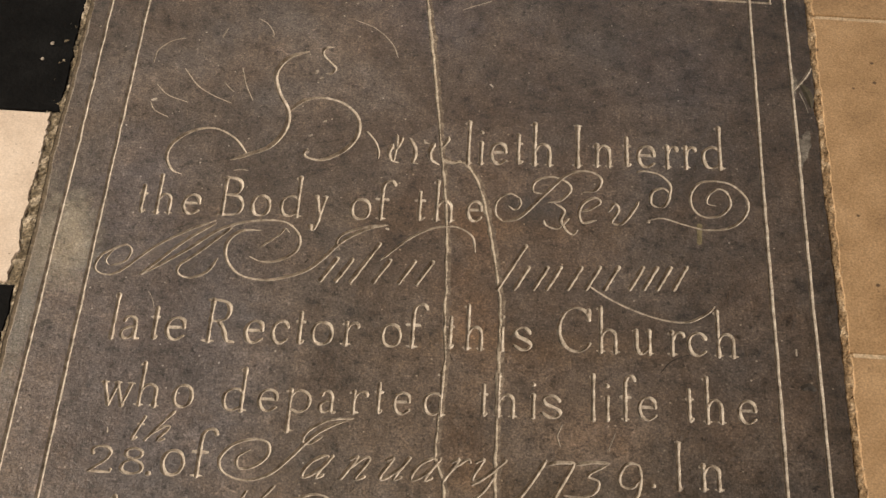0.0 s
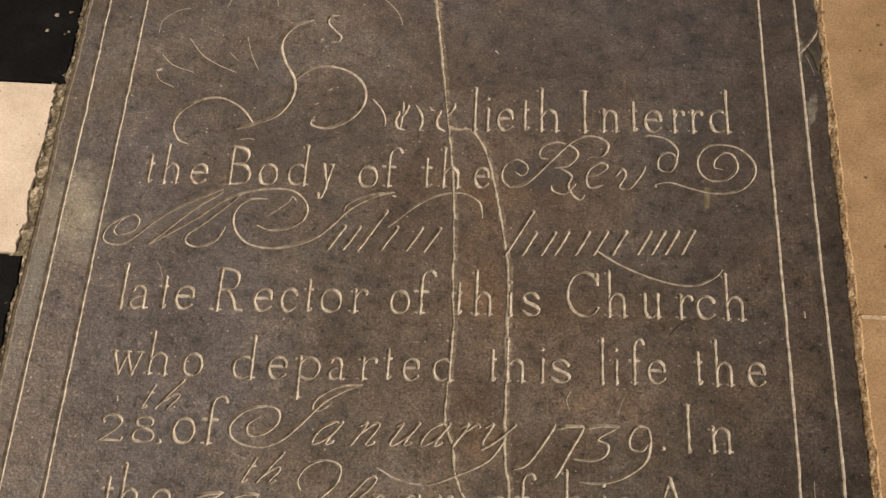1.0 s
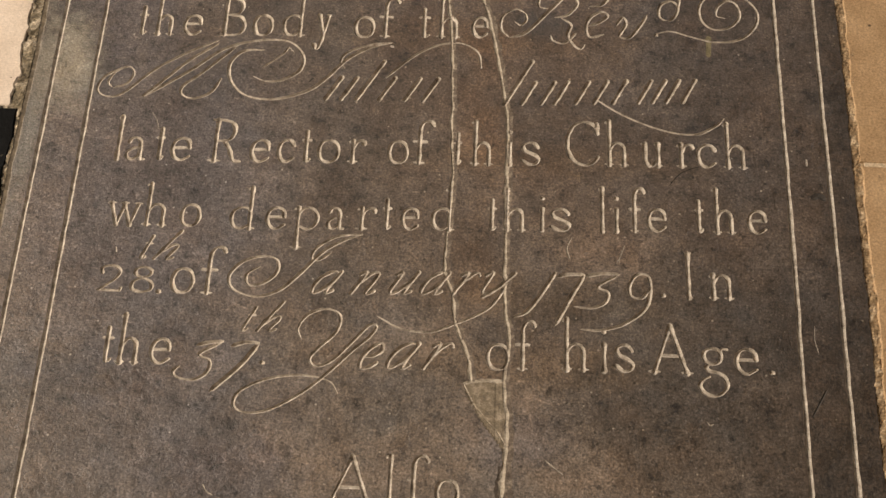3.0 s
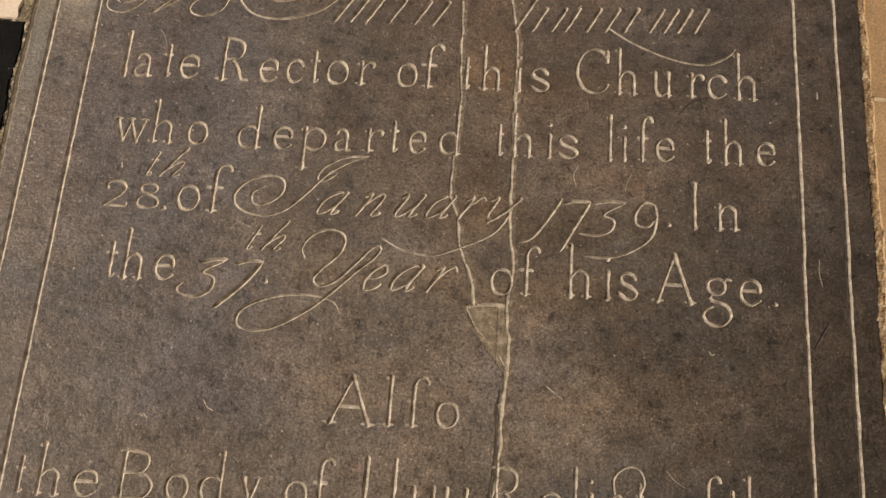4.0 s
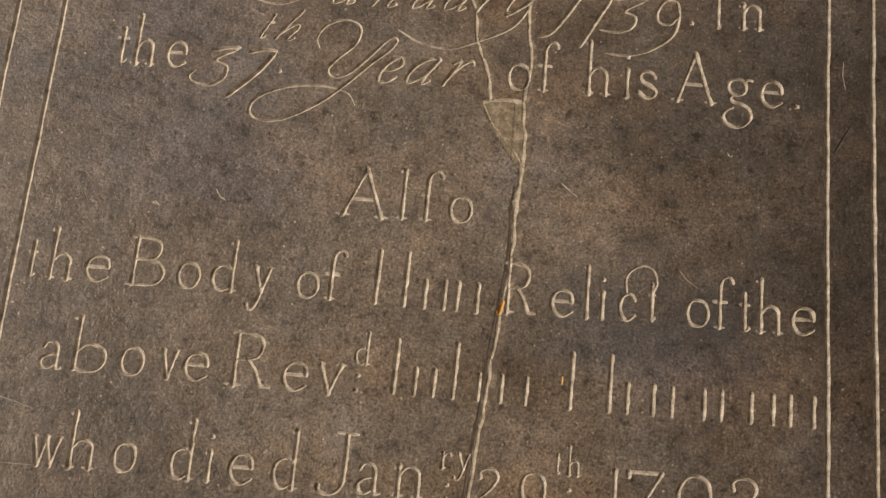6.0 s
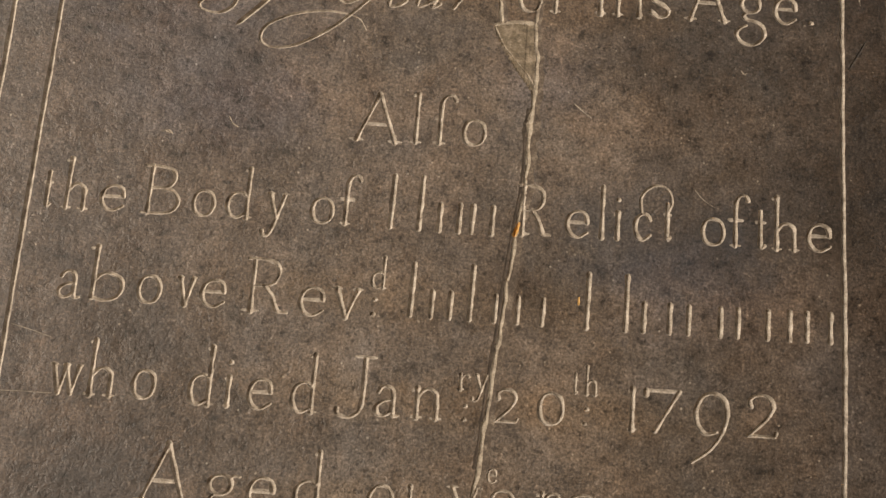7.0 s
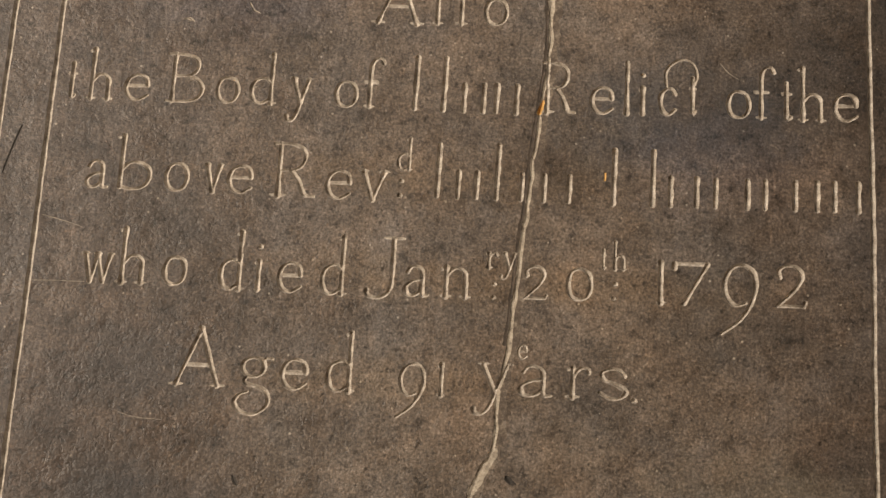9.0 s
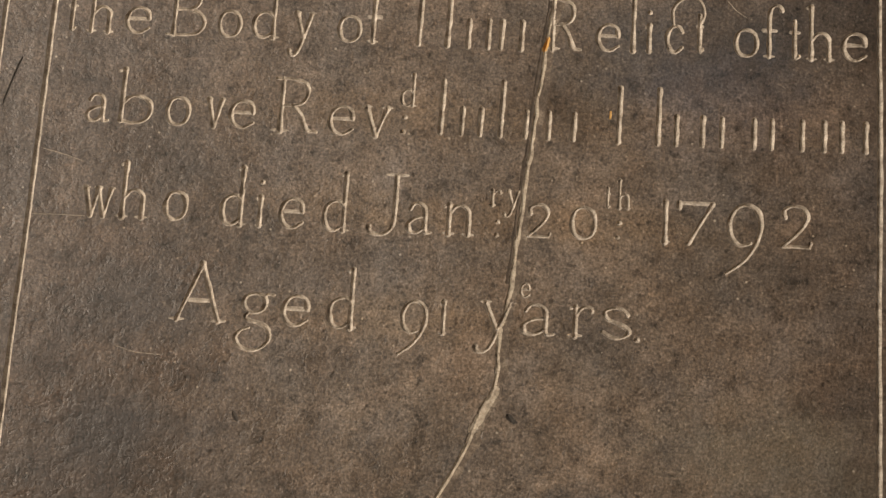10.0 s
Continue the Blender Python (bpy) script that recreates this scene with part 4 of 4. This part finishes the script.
scratch_cut([(0.4067, -0.6214), (0.4158, -0.6044), (0.4238, -0.5894)], 1.00)
scratch_cut([(0.0621, -1.1829), (0.0665, -1.1878), (0.0713, -1.1890)], 2.00)
scratch_cut([(-0.1885, -1.1956), (-0.1859, -1.2006), (-0.1835, -1.2041)], 2.00)
scratch_cut([(-0.1490, -0.2253), (-0.1455, -0.2210)], 2.00)
# tan mortar in the gap where two cracks meet
gap_fill = owner("mortar_patch", PATCH)
for x in np.arange(0.0475, 0.0895, 0.0028):
    low = np.interp(x, (0.044, 0.0498, 0.0662, 0.082, 0.0887), (-0.604, -0.6188, -0.6463, -0.6671, -0.678))
    run = spline([(x, -0.6005 + wobble(x * 200, 1.0, 0.003, 2.0)), (x + 0.0004, low)], 0.004)
    stroke(run, np.full(len(run), 0.0042), gap_fill, 0.0008 + wobble(x * 300, 5.0, 0.0005, 1.0))
# brown chamfer and pale rubbed arris along the west side
rim_ys = np.arange(SLAB_END + 0.01, SLAB_TOP - 0.01, 0.006)
rim_run = np.array([(left_edge(y) + 0.0015, y) for y in rim_ys])
stroke(rim_run, np.array([0.0075 + wobble(y * 30, 1.0, 0.003, 2.0) + wobble(y * 110, 1.0, 0.002, 6.0) for y in rim_ys]), owner("chamfer", RIM), 0.0008)
arris = np.array([(left_edge(y) + 0.0052 + wobble(y * 16, 4.0, 0.0014, 7.0), y) for y in rim_ys])
stroke(arris, np.array([0.0019 + wobble(y * 45, 1.0, 0.0014, 4.0) for y in rim_ys]), owner("arris", ARRIS), 0.0003)
# broken corner on the east side: pale fracture, dark hollow below it, lime smear
fracture = spline([(0.4470, 0.1215), (0.4510, 0.1090), (0.4500, 0.0930), (0.4490, 0.0780)], 0.003)
stroke(fracture, np.interp(np.linspace(0, 1, len(fracture)), (0, 0.3, 0.6, 1), (0.003, 0.009, 0.007, 0.003)), owner("chip", SMEAR), 0.0006)
hollow = spline([(0.4590, 0.1020), (0.4650, 0.0920), (0.4690, 0.0800), (0.4705, 0.0640)], 0.003)
stroke(hollow, np.interp(np.linspace(0, 1, len(hollow)), (0, 0.2, 0.6, 1), (0.003, 0.010, 0.011, 0.004)), owner("chip", OLIVE), 0.0012)
smear = spline([(0.4625, 0.0215), (0.4580, 0.0060), (0.4545, -0.0120), (0.4500, -0.0280), (0.4480, -0.0420)], 0.003)
stroke(smear, np.array([w * (1 + wobble(q[1] * 160, 2.0, 0.9, 3.0)) for w, q in zip(np.interp(np.linspace(0, 1, len(smear)), (0, 0.2, 0.45, 0.8, 1), (0.006, 0.013, 0.013, 0.007, 0.003)), smear)]), owner("lime_smear", SMEAR), 0.0003)
plain_cut("chip_edge", LINE, [(0.4486, 0.0900), (0.4590, 0.1033), (0.4707, 0.1217), (0.4781, 0.1400)], 0.0042, 0.0012)
plain_cut("chip_edge", SMEAR, [(0.4563, 0.0867), (0.4610, 0.0728), (0.4654, 0.0543)], 0.0020, 0.0010)
plain_cut("stain", STAIN, [(0.3191, -0.1354), (0.3188, -0.1480), (0.3181, -0.1605)], 0.0070, 0.0003)
for x, y in ((-0.1624, -0.034), (-0.1471, -0.0099), (-0.1644, -0.0611), (-0.158, 0.061)):
    plain_cut("pale_fleck", SCUFF, [(x - 0.0015, y - 0.001), (x + 0.0015, y + 0.001)], 0.0034, 0.0004)
plain_cut("ochre_fleck", OCHREBIT, [(0.0783, -0.8273), (0.0798, -0.8213), (0.0810, -0.8159)], 0.0065, 0.0060)
plain_cut("ochre_fleck", OCHREBIT, [(0.1441, -0.8931), (0.1443, -0.8862)], 0.0022, 0.0005)
plain_cut("ochre_fleck", OCHREBIT, [(-0.3999, -0.0056), (-0.4004, 0.0055)], 0.0030, 0.0006)
plain_cut("pale_fleck", LINE, [(-0.3671, 0.0073), (-0.3631, 0.0095)], 0.0040, 0.0005)
plain_cut("pale_fleck", LINE, [(-0.1658, 0.0686), (-0.1648, 0.0726)], 0.0040, 0.0005)
plain_cut("pale_fleck", LINE, [(-0.0574, -0.1690), (-0.0553, -0.1697)], 0.0035, 0.0005)
plain_cut("pale_fleck", LINE, [(-0.3405, -0.4586), (-0.3395, -0.4641)], 0.0020, 0.0005)
plain_cut("pale_fleck", LINE, [(-0.0264, 0.1695), (-0.0235, 0.1475)], 0.0055, 0.0010)
plain_cut("pale_fleck", GRIT, [(0.0450, -0.6015), (0.0560, -0.5990), (0.0689, -0.5970), (0.0853, -0.5978)], 0.0045, 0.0010)
plain_cut("pale_fleck", GRIT, [(0.0505, -1.1602), (0.0376, -1.1860), (0.0311, -1.1978)], 0.0090, 0.0010)
plain_cut("pale_fleck", HAIR, [(0.0173, 0.1957), (0.0305, 0.2030), (0.0543, 0.2144)], 0.0020, 0.0005)
plain_cut("dark_pit", SCRATCH, [(0.4285, -0.3525), (0.4338, -0.3497), (0.4390, -0.3535)], 0.0090, 0.0015)
plain_cut("dark_pit", SCRATCH, [(0.0633, -1.1844), (0.0671, -1.1877)], 0.0060, 0.0015)
plain_cut("pale_fleck", LINE, [(0.4233, -0.3029), (0.4234, -0.3104)], 0.0025, 0.0005)
plain_cut("pale_fleck", LINE, [(0.0583, 0.0681), (0.0614, 0.0646)], 0.0030, 0.0005)
# double border line round the stone
for side in (-1, 1):
    border_cut((side * 0.4, 0.25), (side * 0.4, -1.55), 0.0058)
    border_cut((side * 0.4475, 0.29), (side * 0.4475, -1.59), 0.0058)
border_cut((-0.41, 0.2445), (0.4292, 0.2425), 0.0038)
border_cut((0.4285, 0.2430), (0.4285, 0.2720), 0.0034)
border_cut((-0.4475, 0.29), (0.4475, 0.29), 0.004)
border_cut((-0.4, -1.55), (0.4, -1.55), 0.0038)
border_cut((-0.4475, -1.59), (0.4475, -1.59), 0.004)


def ledger_stone():
    """The slab with every stroke truly cut into its face as a V-shaped groove."""
    from mathutils.geometry import delaunay_2d_cdt

    pts, edges = [], []

    def chain(run, closed):
        first = len(pts)
        pts.extend((float(x), float(y)) for x, y in run)
        edges.extend((first + i, first + i + 1) for i in range(len(run) - 1))
        if closed:
            edges.append((len(pts) - 1, first))

    ys = np.arange(SLAB_END, SLAB_TOP + 1e-6, 0.005)
    rim = [(left_edge(y), y) for y in ys] + [(right_edge(y), y) for y in ys[::-1]]
    chain(rim, True)
    for run, widths, _, _ in STROKES:
        d = np.gradient(run, axis=0)
        d /= np.linalg.norm(d, axis=1)[:, None] + 1e-12
        side = np.c_[-d[:, 1], d[:, 0]] * widths[:, None] / 2
        # rounded ends
        head, tail = d[-1] * widths[-1] / 2, d[0] * widths[0] / 2
        tip = [run[-1] + 0.7 * (side[-1] + head), run[-1] + head, run[-1] + 0.7 * (head - side[-1])]
        butt = [run[0] - 0.7 * (side[0] + tail), run[0] - tail, run[0] + 0.7 * (side[0] - tail)]
        chain(np.vstack([run + side, tip, (run - side)[::-1], butt]), True)
        chain(run, False)
    out = delaunay_2d_cdt([Vector(p) for p in pts], edges, [], 0, 2e-5, False)
    flat = np.array([tuple(v) for v in out[0]])
    tris = np.array([f for f in out[2] if len(f) == 3])
    mid = flat[tris].mean(axis=1)

    def depth(places):
        """How deep the cut is at each place, and whose stroke it is."""
        deep, who = np.zeros(len(places)), np.full(len(places), -1)
        order = np.argsort(places[:, 1])
        sorted_y = places[order, 1]
        for run, widths, own, limit in STROKES:
            for s in range(0, len(run) - 1, 12):
                a, b, wa, wb = run[s : s + 13][:-1], run[s : s + 13][1:], widths[s : s + 13][:-1], widths[s : s + 13][1:]
                pad = widths[s : s + 13].max() / 2
                lo, hi = np.minimum(a, b).min(0) - pad, np.maximum(a, b).max(0) + pad
                near = order[np.searchsorted(sorted_y, lo[1]) : np.searchsorted(sorted_y, hi[1])]
                near = near[(places[near, 0] > lo[0]) & (places[near, 0] < hi[0])]
                if not len(near):
                    continue
                q, ab = places[near], b - a
                t = np.clip(((q[:, None] - a) * ab).sum(2) / ((ab**2).sum(1) + 1e-15), 0, 1)
                gap = np.linalg.norm(q[:, None] - (a + t[..., None] * ab), axis=2)
                cut = ((wa + t * (wb - wa)) / 2 - gap).max(axis=1)
                cut = np.minimum(cut * 1.1, limit)
                better = cut > np.maximum(deep[near], 0.00004)
                deep[near[better]], who[near[better]] = cut[better], own
        return deep, who

    z = -np.clip(depth(flat)[0] - 0.00012, 0, None)
    _, who = depth(mid)
    lows, highs = np.array([left_edge(y) for y in mid[:, 1]]), np.array([right_edge(y) for y in mid[:, 1]])
    inside = (mid[:, 0] > lows - 1e-4) & (mid[:, 0] < highs + 1e-4) & (mid[:, 1] > SLAB_END) & (mid[:, 1] < SLAB_TOP)
    tris, who = tris[inside], who[inside]
    solid = np.c_[flat, z]
    turned = np.cross(flat[tris[:, 1]] - flat[tris[:, 0]], flat[tris[:, 2]] - flat[tris[:, 0]]) < 0
    tris[turned] = tris[turned][:, ::-1]

    stone = tagged(new("ledger_stone"), "dark cracked ledger stone with pale cut lettering in the floor", "gravestone")

    def piece(name, chosen, material, label=""):
        used, index = np.unique(chosen, return_inverse=True)
        return mesh_part(name, solid[used], index.reshape(-1, 3), material, stone, label)

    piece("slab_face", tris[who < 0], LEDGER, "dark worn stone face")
    for n, (name, material) in enumerate(OWNERS):
        if (who == n).any():
            piece(name, tris[who == n], material)
    # body under the face: sides and underside
    ring = [(x, y, 0.0) for x, y in rim] + [(x, y, -0.07) for x, y in rim]
    k = len(rim)
    mesh_part("slab_body", ring, [(i, k + i, k + (i + 1) % k, (i + 1) % k) for i in range(k)] + [tuple(range(2 * k - 1, k - 1, -1))], LEDGER, stone)
    return stone


ledger_stone()


# ---- mortar, tiles and paving beside the stone ----
def mortar_bed(name, x0, x1, y0, y1, base, rough, material, label):
    """A strip of uneven mortar."""
    nx, ny = max(2, int((x1 - x0) / 0.0022)), int((y1 - y0) / 0.0026)
    verts, faces = [], []
    for j in range(ny + 1):
        for i in range(nx + 1):
            x, y = x0 + (x1 - x0) * i / nx, y0 + (y1 - y0) * j / ny
            verts.append((x, y, base + wobble(x * 70, y * 70, rough, 1.0) + wobble(x * 190, y * 190, rough * 0.7, 2.0) + random.uniform(-0.2, 0.2) * rough))
    for j in range(ny):
        for i in range(nx):
            a = j * (nx + 1) + i
            faces.append((a, a + 1, a + nx + 2, a + nx + 1))
    return tagged(mesh_part(name, verts, faces, material), label, "mortar joint", kind="structure")


mortar_bed("mortar_west", -0.4965, -0.4735, SLAB_END, SLAB_TOP, -0.0024, 0.0026, MORTAR, "crumbling grey-brown mortar between ledger stone and tiles")
mortar_bed("mortar_east", 0.4730, 0.4915, SLAB_END, SLAB_TOP, -0.0016, 0.0020, LIME, "crumbling ochre lime mortar beside the ledger stone")


def ragged_block(name, x0, x1, y0, y1, top, deep, material, parent, ragged, amount, seed):
    """A paving block with one ragged side (-1 west, 1 east, 0 none), slightly eased edges and a worn face."""
    ease, step = 0.0015, 0.003
    ys = np.linspace(y0, y1, max(3, int((y1 - y0) / step)) if ragged else 3)
    rim = []
    for y in ys:
        rim.append((x0 + (wobble(y * 60, seed, amount, 1.0) + wobble(y * 18, seed, amount, 2.0) if ragged < 0 else 0), y))
    for y in ys[::-1]:
        rim.append((x1 + (wobble(y * 75, seed, amount * 0.7, 3.0) + wobble(y * 24, seed, amount, 4.0) + wobble(y * 190, seed, amount * 0.4, 5.0) if ragged > 0 else 0), y))
    k, cx, cy = len(rim), (x0 + x1) / 2, (y0 + y1) / 2
    inner = [(x + math.copysign(ease, cx - x), y + max(-ease, min(ease, (cy - y)))) for x, y in rim]
    verts = [(x, y, top) for x, y in inner] + [(x, y, top - ease) for x, y in rim] + [(x, y, top - deep) for x, y in rim]
    faces = [tuple(range(k - 1, -1, -1))]
    for a in (0, k):
        faces += [(a + i, a + (i + 1) % k, a + k + (i + 1) % k, a + k + i) for i in range(k)]
    return mesh_part(name, verts, faces, material, parent)


def tile_floor():
    tiles = tagged(new("tiled_floor"), "chequered floor of black and cream marble tiles", "floor", kind="structure")
    size, joint = 0.2585, 0.0012
    for row in range(-6, 3):
        for col in range(9):
            light = (row + col) % 2 == 0
            x1 = (-0.4885 if light else -0.4808) if col == 0 else -0.489 - col * size
            y0 = -0.2800 + row * size
            ragged_block("tile", -0.489 - (col + 1) * size + joint, x1 - (joint if col else 0), y0 + joint, y0 + size - joint, random.uniform(-0.0012, -0.0004), 0.022,
                         WHITE if light else BLACK, tiles, 1 if col == 0 else 0, 0.005 if light else 0.003, row * 3.7)
    # two small paint specks on a black tile
    for x, y, r in ((-0.5107, 0.0912, 0.0026), (-0.5184, 0.0641, 0.0021)):
        ring = [(x + r * (1 + 0.3 * math.sin(3 * a + x * 90)) * math.cos(a), y + 1.3 * r * math.sin(a), 0.0) for a in np.linspace(0, 2 * math.pi, 9)[:-1]]
        mesh_part("paint_speck", ring + [(x, y, 0.0006)], [(i, (i + 1) % 8, 8) for i in range(8)], SCUFF, tiles)
    # the same floor further off, one mesh for each colour
    for light in (True, False):
        bm = bmesh.new()
        for row in (*range(-27, -6), *range(3, 15)):
            for col in range(9):
                if ((row + col) % 2 == 0) == light:
                    x1, y0 = -0.489 - col * size, -0.28 + row * size
                    box(bm, x1 - size + joint, x1 - joint, y0 + joint, y0 + size - joint, -0.022, -0.0008)
        tagged(part("far_tiles", bm, WHITE if light else BLACK, tiles), kind="stuff")
    return tiles


def paving():
    pave = tagged(new("stone_paving"), "worn ochre stone paving blocks with thin pale joints", "paving", kind="structure")
    length, joint = 0.5285, 0.0022
    for row in range(-13, 7):
        for col in range(10):
            x0 = 0.4848 + col * 0.62
            y0 = -0.3045 + row * length + (col % 2) * 0.2
            near = col == 0 and -5 < row < 3
            ragged_block("paving_block", x0 + (joint if col else 0), x0 + 0.62 - joint, y0 + joint, y0 + length - joint, random.uniform(-0.0005, 0.0012), 0.024,
                         OCHRE, pave, -1 if near else 0, 0.0024, row * 2.3 + col)
    for first, count in ((SLAB_TOP + 0.006, 6), (SLAB_END - 0.006 - 10 * 0.55, 10)):
        for k in range(count):
            for x0, x1 in ((-0.48, -0.001), (0.001, 0.48)):
                ragged_block("paving_block", x0, x1, first + 0.55 * k + 0.001, first + 0.55 * (k + 1) - 0.001, -0.0004, 0.024, OCHRE, pave, 0, 0, 1.0)
    bm = bmesh.new()
    box(bm, 0.4895, 6.98, -7.45, 3.78, -0.02, -0.0012)
    part("joint_filling", bm, PALE, pave, "pale lime joint filling")
    return pave


tile_floor()
paving()
